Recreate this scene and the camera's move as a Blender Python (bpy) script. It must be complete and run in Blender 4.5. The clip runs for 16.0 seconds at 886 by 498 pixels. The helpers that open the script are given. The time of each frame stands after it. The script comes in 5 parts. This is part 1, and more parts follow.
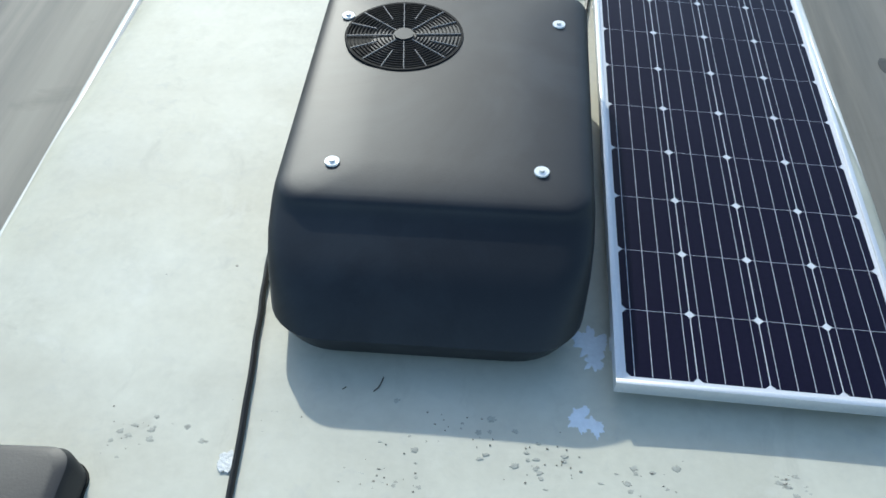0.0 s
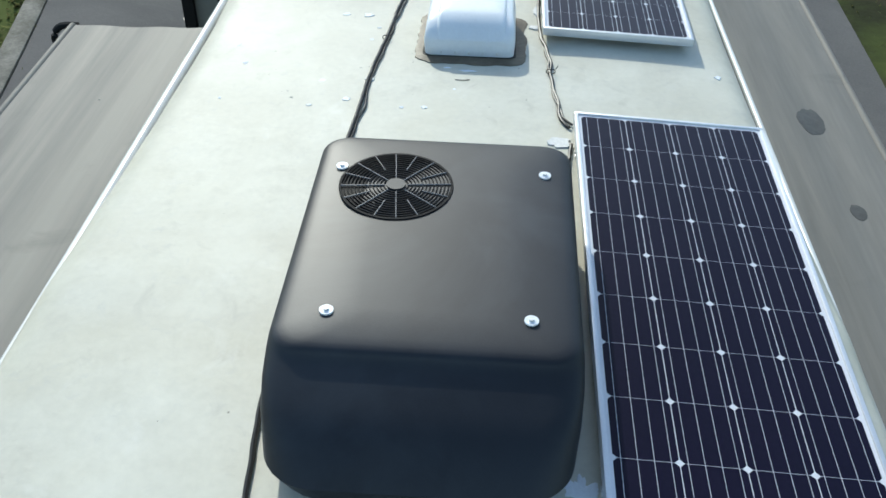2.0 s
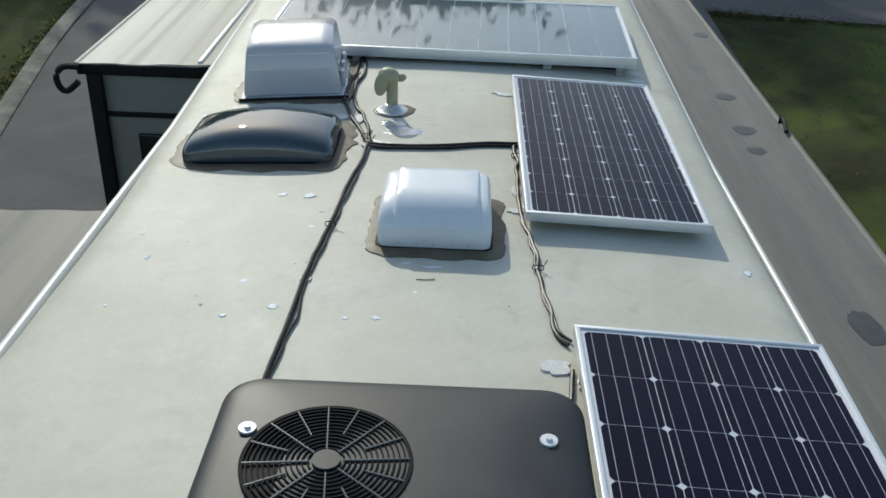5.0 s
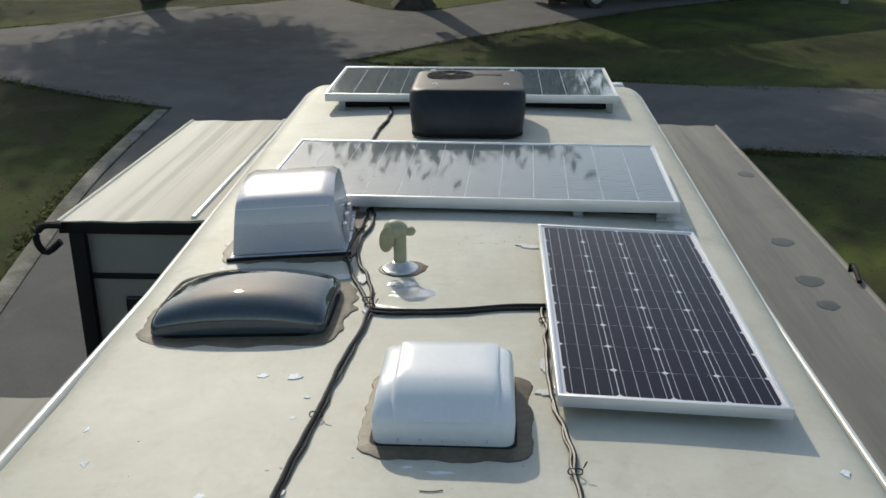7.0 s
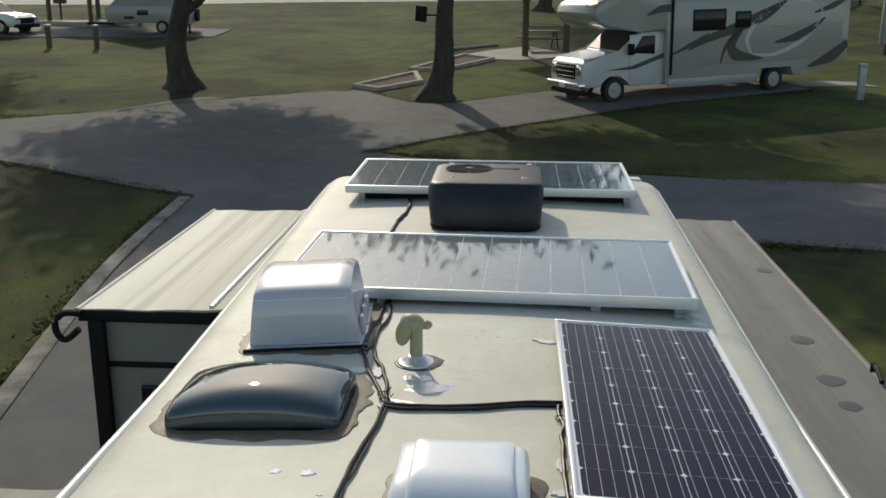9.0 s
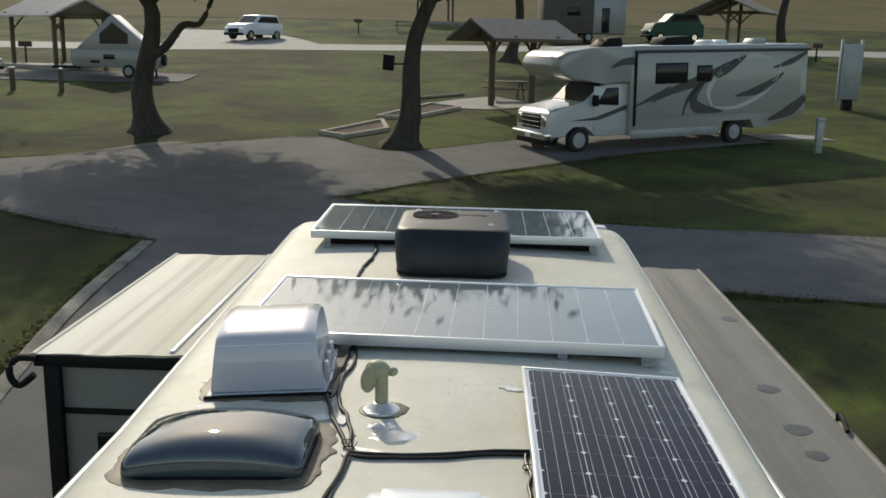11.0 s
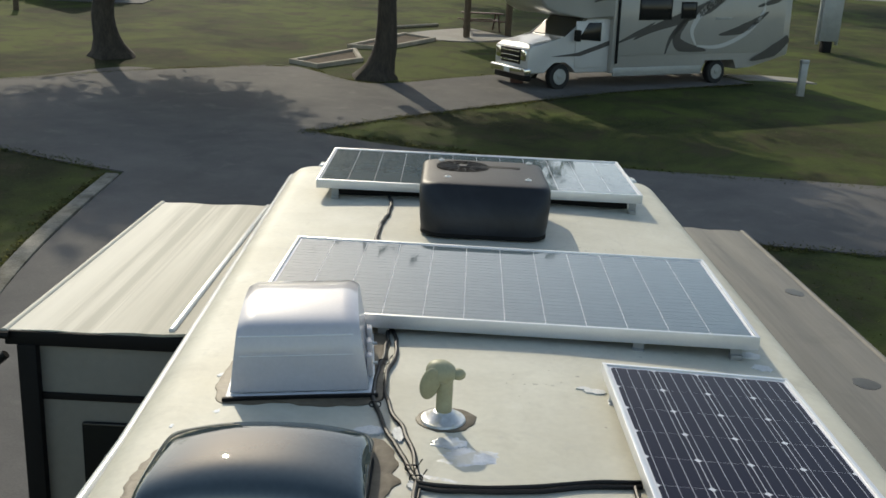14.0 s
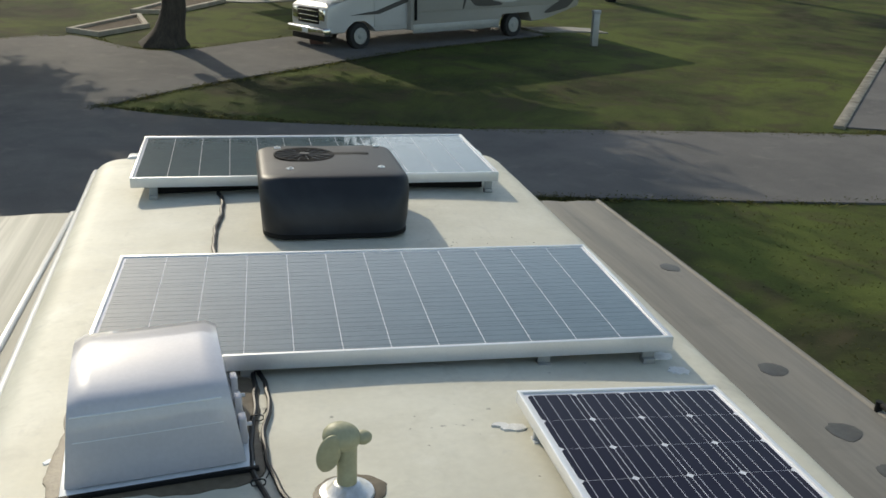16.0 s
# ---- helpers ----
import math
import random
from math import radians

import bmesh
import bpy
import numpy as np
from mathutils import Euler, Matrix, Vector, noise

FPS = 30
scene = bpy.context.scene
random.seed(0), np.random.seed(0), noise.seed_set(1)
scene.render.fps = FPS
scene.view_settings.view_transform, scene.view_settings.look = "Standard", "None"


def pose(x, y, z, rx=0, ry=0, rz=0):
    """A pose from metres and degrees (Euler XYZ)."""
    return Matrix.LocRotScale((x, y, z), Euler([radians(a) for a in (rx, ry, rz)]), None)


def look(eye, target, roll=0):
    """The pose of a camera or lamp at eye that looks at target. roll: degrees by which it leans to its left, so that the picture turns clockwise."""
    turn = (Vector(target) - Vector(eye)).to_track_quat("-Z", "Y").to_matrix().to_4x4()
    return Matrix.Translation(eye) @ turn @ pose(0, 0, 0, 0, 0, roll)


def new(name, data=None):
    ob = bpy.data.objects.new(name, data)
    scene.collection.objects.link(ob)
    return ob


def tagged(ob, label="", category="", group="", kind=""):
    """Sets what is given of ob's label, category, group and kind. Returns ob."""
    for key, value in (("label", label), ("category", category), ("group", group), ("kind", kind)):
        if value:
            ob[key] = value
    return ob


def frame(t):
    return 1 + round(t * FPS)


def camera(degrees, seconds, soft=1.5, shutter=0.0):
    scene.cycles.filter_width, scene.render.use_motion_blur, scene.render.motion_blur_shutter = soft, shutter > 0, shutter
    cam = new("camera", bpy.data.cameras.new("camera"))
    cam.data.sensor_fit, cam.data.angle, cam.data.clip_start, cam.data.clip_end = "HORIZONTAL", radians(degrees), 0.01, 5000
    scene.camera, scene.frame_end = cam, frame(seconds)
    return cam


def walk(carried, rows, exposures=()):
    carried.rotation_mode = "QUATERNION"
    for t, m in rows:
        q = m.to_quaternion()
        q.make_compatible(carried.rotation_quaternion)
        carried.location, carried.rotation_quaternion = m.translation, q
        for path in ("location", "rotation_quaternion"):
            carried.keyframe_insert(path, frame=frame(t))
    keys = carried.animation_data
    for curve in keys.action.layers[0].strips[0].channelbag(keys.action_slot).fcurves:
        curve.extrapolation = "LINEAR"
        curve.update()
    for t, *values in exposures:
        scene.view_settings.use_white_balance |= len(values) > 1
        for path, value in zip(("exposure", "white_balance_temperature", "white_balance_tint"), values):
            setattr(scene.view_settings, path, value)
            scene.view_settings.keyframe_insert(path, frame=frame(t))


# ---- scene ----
cam = camera(50.0, 16.0, soft=1.6)
PATH = [
    (0, (0.151, 5.031, 5.25), (0.04, 6.405, 3.801), -0.1),
    (0.5, (0.14, 5.034, 5.274), (0.053, 6.47, 3.884), 1.2),
    (1, (0.133, 5.038, 5.291), (0.055, 6.53, 3.961), 1.6),
    (1.5, (0.13, 5.032, 5.304), (0.047, 6.559, 4.015), 1.4),
    (2, (0.12, 5.032, 5.324), (0.037, 6.587, 4.07), 1.1),
    (2.5, (0.117, 5.042, 5.335), (0.037, 6.633, 4.126), 0.9),
    (3, (0.11, 5.042, 5.342), (0.069, 6.703, 4.228), 2.0),
    (3.2, (0.105, 5.044, 5.358), (0.075, 6.718, 4.263), 2.3),
    (5.3, (0.087, 6.209, 4.876), (0.065, 7.97, 3.928), 1.9),
    (5.5, (0.124, 6.399, 4.82), (0.072, 8.171, 3.893), 0.9),
    (6, (0.146, 6.525, 4.789), (0.065, 8.342, 3.957), 0.1),
    (6.5, (0.147, 6.528, 4.801), (0.053, 8.381, 4.054), -0.1),
    (7, (0.145, 6.53, 4.807), (0.04, 8.399, 4.102), -0.2),
    (7.5, (0.144, 6.54, 4.813), (0.025, 8.419, 4.138), -0.0),
    (8, (0.145, 6.535, 4.827), (0.012, 8.428, 4.196), 0.0),
    (8.5, (0.143, 6.537, 4.826), (-0.001, 8.446, 4.244), 0.2),
    (9, (0.148, 6.533, 4.831), (0.002, 8.457, 4.302), 0.2),
    (9.5, (0.159, 6.524, 4.835), (0.042, 8.469, 4.386), 0.6),
    (9.7, (0.162, 6.52, 4.832), (0.078, 8.474, 4.414), 0.9),
    (11.8, (0.06, 6.612, 4.787), (-0.005, 8.555, 4.315), 1.5),
    (12, (-0.001, 6.623, 4.779), (0.03, 8.559, 4.276), 1.2),
    (12.5, (-0.055, 6.67, 4.783), (0.076, 8.589, 4.232), 0.8),
    (13, (-0.103, 6.889, 4.77), (0.044, 8.821, 4.274), 0.7),
    (13.5, (-0.165, 7.157, 4.774), (-0.122, 9.078, 4.217), 1.8),
    (14, (-0.268, 7.274, 4.779), (-0.256, 9.193, 4.214), 3.0),
    (14.5, (-0.418, 7.408, 4.777), (-0.29, 9.316, 4.192), 1.3),
    (15, (-0.455, 7.529, 4.783), (-0.109, 9.395, 4.152), 2.3),
    (15.5, (-0.432, 7.746, 4.782), (-0.079, 9.612, 4.155), 1.4),
    (16, (-0.467, 7.9, 4.782), (-0.053, 9.753, 4.152), 2.1),
]
EXPOSURES = [(0, 0.57, 6100, 1), (1.5, 0.57, 6150, 1), (2.0, 0.52, 6200, 1), (3.2, 0.20, 6350, 2), (5.3, 0.0, 6600, 3), (6.5, -0.02, 6950, 6), (9.5, 0.05, 7350, 7), (12.5, 0.19, 7380, 6), (14, 0.21, 7380, 6), (15, 0.17, 7390, 6), (16, 0.23, 7390, 6)]
walk(cam, [(t, look(eye, target, roll)) for t, eye, target, roll in PATH], EXPOSURES)


# ---- world and light ----
SUN_TO = Vector((-0.355, 0.935, 0.0)).normalized()
ELEV = radians(32.0)
world = bpy.data.worlds.new("world")
scene.world = world
world.use_nodes = True
wn = world.node_tree.nodes
sky = wn.new("ShaderNodeTexSky")
sky.sky_type = "NISHITA"
sky.sun_disc = False
sky.sun_elevation = ELEV
sky.sun_rotation = math.atan2(SUN_TO.x, SUN_TO.y)
sky.air_density, sky.dust_density = 1.0, 1.0
wn["Background"].inputs[1].default_value = 0.165
world.node_tree.links.new(sky.outputs[0], wn["Background"].inputs[0])
sun = new("sun", bpy.data.lights.new("sun", "SUN"))
sun.data.energy, sun.data.angle, sun.data.color = 2.5, radians(1.0), (1.0, 0.95, 0.87)
sun.matrix_world = look(Vector((0, 0, 30)) + (SUN_TO * math.cos(ELEV) + Vector((0, 0, math.sin(ELEV)))) * 10, (0, 0, 30))


# ---- materials ----
def material(name, base, rough=0.6, metal=0.0, vary=0.25, scale=6.0, fine=60.0, bump=0.1, coat=0.0, tint=None, stretch=(1, 1, 1), island=False, spec=0.5, coat_ior=1.5, thin=0.0):
    """A surface with two scales of colour variation and a fine relief."""
    m = bpy.data.materials.new(name)
    m.use_nodes = True
    n, l = m.node_tree.nodes, m.node_tree.links
    p = n["Principled BSDF"]
    p.inputs["Roughness"].default_value = rough
    p.inputs["Metallic"].default_value = metal
    p.inputs["Specular IOR Level"].default_value = spec
    p.inputs["Coat Weight"].default_value = coat
    p.inputs["Coat Roughness"].default_value = 0.04
    p.inputs["Coat IOR"].default_value = coat_ior
    geo = n.new("ShaderNodeNewGeometry")
    mp = n.new("ShaderNodeMapping")
    mp.inputs["Scale"].default_value = stretch
    l.new(geo.outputs["Position"], mp.inputs["Vector"])
    big, small = n.new("ShaderNodeTexNoise"), n.new("ShaderNodeTexNoise")
    big.inputs["Scale"].default_value, small.inputs["Scale"].default_value = scale, fine
    big.inputs["Detail"].default_value, small.inputs["Detail"].default_value = 6, 4
    big.inputs["Roughness"].default_value = 0.65
    for tex in (big, small):
        l.new(mp.outputs[0], tex.inputs["Vector"])
    ramp = n.new("ShaderNodeValToRGB")
    dark = [c * (1 - vary) for c in base]
    ramp.color_ramp.elements[0].position, ramp.color_ramp.elements[1].position = 0.32, 0.68
    ramp.color_ramp.elements[0].color = (*(tint or dark), 1)
    ramp.color_ramp.elements[1].color = (*base, 1)
    l.new(big.outputs["Fac"], ramp.inputs[0])
    mix = n.new("ShaderNodeMixRGB")
    mix.blend_type = "MULTIPLY"
    mix.inputs[0].default_value = min(1, vary * 1.6)
    fr = n.new("ShaderNodeValToRGB")
    fr.color_ramp.elements[0].position, fr.color_ramp.elements[1].position = 0.3, 0.7
    fr.color_ramp.elements[0].color = (0.55, 0.55, 0.55, 1)
    l.new(small.outputs["Fac"], fr.inputs[0])
    l.new(ramp.outputs[0], mix.inputs[1])
    l.new(fr.outputs[0], mix.inputs[2])
    out = mix.outputs[0]
    if island:
        hs = n.new("ShaderNodeHueSaturation")
        mr = n.new("ShaderNodeMapRange")
        mr.inputs["To Min"].default_value, mr.inputs["To Max"].default_value = 0.6, 1.4
        l.new(geo.outputs["Random Per Island"], mr.inputs["Value"])
        l.new(mr.outputs[0], hs.inputs["Value"])
        l.new(out, hs.inputs["Color"])
        out = hs.outputs[0]
    l.new(out, p.inputs["Base Color"])
    if thin:
        tr, mx = n.new("ShaderNodeBsdfTranslucent"), n.new("ShaderNodeMixShader")
        mx.inputs[0].default_value = thin
        l.new(out, tr.inputs["Color"])
        l.new(p.outputs[0], mx.inputs[1])
        l.new(tr.outputs[0], mx.inputs[2])
        l.new(mx.outputs[0], n["Material Output"].inputs["Surface"])
    if bump:
        b = n.new("ShaderNodeBump")
        b.inputs["Strength"].default_value, b.inputs["Distance"].default_value = bump, 0.01
        l.new(small.outputs["Fac"], b.inputs["Height"])
        l.new(b.outputs[0], p.inputs["Normal"])
    return m


def grass_material(name, a, b, dry):
    m = material(name, a, 0.9, vary=0.5, scale=0.35, fine=17.0, bump=0.8, tint=b, spec=0.05)
    n, l = m.node_tree.nodes, m.node_tree.links
    p = n["Principled BSDF"]
    old = p.inputs["Base Color"].links[0].from_socket
    big = n.new("ShaderNodeTexNoise")
    big.inputs["Scale"].default_value, big.inputs["Detail"].default_value = 0.11, 8
    l.new(n["Geometry"].outputs["Position"], big.inputs["Vector"])
    r = n.new("ShaderNodeValToRGB")
    r.color_ramp.elements[0].position, r.color_ramp.elements[1].position = 0.60, 0.76
    l.new(big.outputs["Fac"], r.inputs[0])
    mx = n.new("ShaderNodeMixRGB")
    l.new(r.outputs[0], mx.inputs[0])
    l.new(old, mx.inputs[1])
    mx.inputs[2].default_value = (*dry, 1)
    l.new(mx.outputs[0], p.inputs["Base Color"])
    return m


M = {}
M["roof"] = material("roof_membrane", (0.62, 0.60, 0.50), 0.57, vary=0.10, scale=2.2, fine=38, bump=0.05, tint=(0.52, 0.50, 0.405), spec=0.32)
def stained(m, tone, scale, lo, hi, amount, seed, stretch=(1, 1, 1)):
    """Adds a layer of blotchy stains of one tone."""
    n, l = m.node_tree.nodes, m.node_tree.links
    p = n["Principled BSDF"]
    old = p.inputs["Base Color"].links[0].from_socket
    mp = n.new("ShaderNodeMapping")
    mp.inputs["Location"].default_value = (seed * 3.1, seed * 1.7, 0)
    mp.inputs["Scale"].default_value = stretch
    l.new(n["Geometry"].outputs["Position"], mp.inputs["Vector"])
    tex = n.new("ShaderNodeTexNoise")
    tex.inputs["Scale"].default_value, tex.inputs["Detail"].default_value, tex.inputs["Roughness"].default_value = scale, 9, 0.62
    tex.inputs["Distortion"].default_value = 0.6
    l.new(mp.outputs[0], tex.inputs["Vector"])
    r = n.new("ShaderNodeMapRange")
    r.inputs["From Min"].default_value, r.inputs["From Max"].default_value, r.inputs["To Max"].default_value = lo, hi, amount
    l.new(tex.outputs["Fac"], r.inputs["Value"])
    mx = n.new("ShaderNodeMixRGB")
    l.new(r.outputs[0], mx.inputs[0])
    l.new(old, mx.inputs[1])
    mx.inputs[2].default_value = (*tone, 1)
    l.new(mx.outputs[0], p.inputs["Base Color"])


stained(M["roof"], (0.52, 0.48, 0.35), 1.1, 0.50, 0.72, 0.40, 1)
stained(M["roof"], (0.34, 0.32, 0.26), 3.2, 0.60, 0.75, 0.5, 2)
stained(M["roof"], (0.68, 0.67, 0.60), 1.6, 0.50, 0.74, 0.25, 3)
stained(M["roof"], (0.48, 0.45, 0.36), 1.3, 0.54, 0.70, 0.32, 4, (0.12, 2.6, 1))
stained(M["roof"], (0.70, 0.69, 0.63), 5.5, 0.60, 0.74, 0.35, 13)
stained(M["roof"], (0.40, 0.375, 0.30), 8.0, 0.62, 0.74, 0.45, 14)
stained(M["roof"], (0.47, 0.44, 0.35), 0.7, 0.48, 0.62, 0.35, 15)
stained(M["roof"], (0.44, 0.43, 0.38), 15.0, 0.58, 0.74, 0.5, 16)
stained(M["roof"], (0.66, 0.64, 0.53), 2.6, 0.48, 0.68, 0.35, 19)
stained(M["roof"], (0.39, 0.37, 0.30), 6.0, 0.60, 0.72, 0.45, 20, (1, 0.55, 1))
M["trim"] = material("white_trim", (0.74, 0.74, 0.70), 0.25, vary=0.08, scale=5, fine=60, bump=0.02)
M["wall"] = material("side_wall", (0.55, 0.53, 0.47), 0.4, vary=0.1, scale=2, fine=30, bump=0.03)
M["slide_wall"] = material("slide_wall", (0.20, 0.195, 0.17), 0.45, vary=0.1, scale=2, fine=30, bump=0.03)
M["topper"] = material("slide_topper_fabric", (0.64, 0.61, 0.51), 0.65, vary=0.12, scale=1.15, fine=9, bump=0.02, tint=(0.40, 0.375, 0.29), stretch=(2.2, 0.10, 1), spec=0.3)
stained(M["topper"], (0.33, 0.31, 0.245), 2.1, 0.50, 0.58, 0.75, 5.3, (1.5, 0.03, 0.2))
M["topper_grey"] = material("grey_slide_roof", (0.215, 0.20, 0.17), 0.65, vary=0.2, scale=1.4, fine=22, bump=0.04, tint=(0.15, 0.142, 0.122), stretch=(2.2, 0.14, 1), spec=0.3)
M["ac"] = material("dark_plastic", (0.0155, 0.018, 0.023), 0.48, vary=0.2, scale=3.2, fine=220, bump=0.04, tint=(0.011, 0.012, 0.015), spec=0.36)
M["spoke"] = material("glossy_spoke", (0.10, 0.105, 0.11), 0.22, vary=0.1, scale=8, fine=90, bump=0)
# Paler blotches: faded plastic, with the cloudy sky reflection put into the colour.
stained(M["ac"], (0.030, 0.034, 0.040), 2.2, 0.47, 0.68, 0.7, 5)
stained(M["ac"], (0.020, 0.020, 0.022), 5.0, 0.55, 0.75, 0.5, 6)
M["grille"] = material("grille_plastic", (0.010, 0.010, 0.011), 0.7, vary=0.15, scale=8, fine=120, bump=0, spec=0.12)
M["black"] = material("black_plastic", (0.008, 0.008, 0.008), 0.65, vary=0.2, scale=8, fine=120, bump=0.05, spec=0.2)
M["cable"] = material("cable_jacket", (0.011, 0.011, 0.011), 0.42, vary=0.3, scale=20, fine=200, bump=0.05, spec=0.28)
M["alu"] = material("anodised_aluminium", (0.72, 0.73, 0.74), 0.38, metal=0.55, vary=0.08, scale=6, fine=150, bump=0.03)
M["screw"] = material("zinc_screw", (0.75, 0.75, 0.73), 0.35, metal=0.4, vary=0.15, scale=40, fine=200, bump=0.05)
M["sheet"] = material("white_backsheet", (0.66, 0.67, 0.70), 0.5, vary=0.05, scale=6, fine=80, bump=0, coat=0.7, spec=0.05, coat_ior=1.30)
M["cell"] = material("solar_cell", (0.007, 0.006, 0.018), 0.35, vary=0.25, scale=2.0, fine=90, bump=0, coat=0.40, tint=(0.009, 0.007, 0.020), spec=0.03, coat_ior=1.30)
M["poly_cell"] = material("polycrystalline_cell", (0.062, 0.105, 0.122), 0.4, vary=0.2, scale=9.0, fine=60, bump=0, coat=1.0, tint=(0.048, 0.085, 0.102), spec=0.05, coat_ior=1.62)
M["bus"] = material("silver_ribbon", (0.55, 0.56, 0.60), 0.5, vary=0.1, scale=10, fine=80, bump=0, coat=0.7, spec=0.05, coat_ior=1.30)
M["bus_dim"] = material("dull_ribbon", (0.098, 0.166, 0.184), 0.5, vary=0.1, scale=10, fine=80, bump=0, coat=1.0, spec=0.05)
M["kerb"] = material("worn_kerb", (0.36, 0.335, 0.28), 0.9, vary=0.35, scale=2.5, fine=30, bump=0.3, tint=(0.14, 0.13, 0.10), spec=0.1)
M["vent_white"] = material("white_vent_plastic", (0.78, 0.80, 0.80), 0.3, vary=0.06, scale=8, fine=90, bump=0.02, coat=0.3)
M["vent_grey"] = material("grey_vent_plastic", (0.53, 0.52, 0.545), 0.34, vary=0.08, scale=5, fine=80, bump=0.02, coat=0.8)
M["smoke"] = material("smoked_acrylic", (0.046, 0.066, 0.076), 0.5, vary=0.2, scale=4, fine=60, bump=0, coat=1.0, spec=0.0, coat_ior=1.7)
M["smoke"].node_tree.nodes["Principled BSDF"].inputs["Coat Roughness"].default_value = 0.02
M["sealant"] = material("lap_sealant", (0.19, 0.155, 0.105), 0.5, vary=0.3, scale=9, fine=40, bump=0.25, tint=(0.115, 0.092, 0.062), spec=0.25)
M["stain"] = material("damp_stain", (0.10, 0.094, 0.08), 0.4, vary=0.3, spec=0.2, scale=12, fine=50, bump=0.05)
M["flake"] = material("flaked_paint", (0.80, 0.83, 0.86), 0.6, vary=0.08, scale=30, fine=120, bump=0.1)
M["dirt"] = material("lichen_dirt", (0.33, 0.30, 0.24), 0.9, vary=0.4, scale=40, fine=160, bump=0.3)
M["caulk"] = material("white_caulk", (0.72, 0.72, 0.69), 0.5, vary=0.15, scale=30, fine=120, bump=0.4)
M["foil"] = material("silver_coating", (0.76, 0.77, 0.77), 0.32, metal=0.35, vary=0.25, scale=14, fine=60, bump=0.12)
stained(M["topper_grey"], (0.31, 0.285, 0.23), 1.6, 0.48, 0.64, 0.7, 11, (1.5, 0.06, 1))
stained(M["topper_grey"], (0.10, 0.095, 0.08), 2.4, 0.58, 0.74, 0.45, 12)
stained(M["foil"], (0.52, 0.505, 0.43), 16, 0.50, 0.60, 0.9, 18)
M["pipe"] = material("aged_vent_plastic", (0.40, 0.385, 0.24), 0.5, vary=0.15, scale=14, fine=90, bump=0.05)
M["grass"] = grass_material("grass", (0.064, 0.080, 0.027), (0.036, 0.042, 0.019), (0.094, 0.090, 0.040))
M["blade"] = material("grass_blades", (0.125, 0.140, 0.050), 0.8, vary=0.3, scale=0.8, fine=14, bump=0, tint=(0.105, 0.100, 0.044), island=True, spec=0.1, thin=0.72)
stained(M["blade"], (0.095, 0.085, 0.042), 0.9, 0.48, 0.62, 0.8, 17)
M["dry"] = material("dry_field", (0.155, 0.125, 0.065), 0.95, vary=0.3, scale=0.1, fine=3, bump=0.2, tint=(0.10, 0.09, 0.04), spec=0.05)
M["asphalt"] = material("asphalt", (0.165, 0.155, 0.142), 0.85, vary=0.22, scale=0.5, fine=45, bump=0.3, tint=(0.115, 0.11, 0.103), spec=0.2)
M["asphalt"].node_tree.nodes["Principled BSDF"].inputs["Roughness"].default_value = 0.9
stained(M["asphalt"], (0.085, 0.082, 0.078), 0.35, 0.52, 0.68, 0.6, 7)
stained(M["asphalt"], (0.21, 0.195, 0.17), 1.4, 0.58, 0.74, 0.5, 8)
stained(M["grass"], (0.032, 0.033, 0.017), 0.8, 0.42, 0.62, 0.85, 9)
stained(M["grass"], (0.100, 0.124, 0.031), 0.22, 0.42, 0.60, 0.75, 10)
stained(M["grass"], (0.062, 0.053, 0.030), 1.0, 0.49, 0.63, 0.75, 17)
M["concrete"] = material("concrete", (0.36, 0.335, 0.29), 0.85, vary=0.25, scale=1.2, fine=30, bump=0.25)
M["bark"] = material("bark", (0.085, 0.068, 0.052), 0.95, vary=0.5, scale=4, fine=22, bump=1.0, stretch=(1, 1, 0.3))
M["leaf"] = material("tree_leaves", (0.06, 0.085, 0.022), 0.7, vary=0.3, scale=1, fine=8, bump=0, tint=(0.04, 0.06, 0.016), island=True, thin=0.4)
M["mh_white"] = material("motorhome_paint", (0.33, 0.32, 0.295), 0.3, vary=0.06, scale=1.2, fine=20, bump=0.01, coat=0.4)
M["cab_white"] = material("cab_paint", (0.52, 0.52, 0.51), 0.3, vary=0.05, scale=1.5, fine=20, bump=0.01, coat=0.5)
M["mh_grey"] = material("dark_graphic", (0.045, 0.046, 0.05), 0.35, vary=0.15, scale=3, fine=30, bump=0, coat=0.4)
M["glass"] = material("tinted_window", (0.012, 0.013, 0.015), 0.15, vary=0.1, scale=2, fine=10, bump=0, spec=0.3)
M["windscreen"] = material("windscreen", (0.03, 0.035, 0.037), 0.05, vary=0.1, scale=2, fine=10, bump=0, coat=1.0)
M["tyre"] = material("tyre_rubber", (0.018, 0.018, 0.018), 0.8, vary=0.3, scale=12, fine=60, bump=0.2)
M["chrome"] = material("chrome", (0.7, 0.7, 0.7), 0.15, metal=1.0, vary=0.05, scale=8, fine=50, bump=0)
M["wood"] = material("weathered_wood", (0.16, 0.115, 0.075), 0.85, vary=0.35, scale=3, fine=30, bump=0.3, stretch=(1, 1, 6))
M["timber"] = material("pale_timber", (0.46, 0.40, 0.31), 0.85, vary=0.3, scale=3, fine=25, bump=0.3)
M["rust"] = material("rusty_red_paint", (0.13, 0.06, 0.045), 0.7, vary=0.35, scale=6, fine=40, bump=0.2)
M["tin"] = material("corrugated_tin", (0.42, 0.42, 0.42), 0.4, metal=0.5, vary=0.2, scale=2, fine=20, bump=0.05)
M["shingle"] = material("grey_shingle", (0.16, 0.155, 0.15), 0.85, vary=0.25, scale=3, fine=18, bump=0.3)
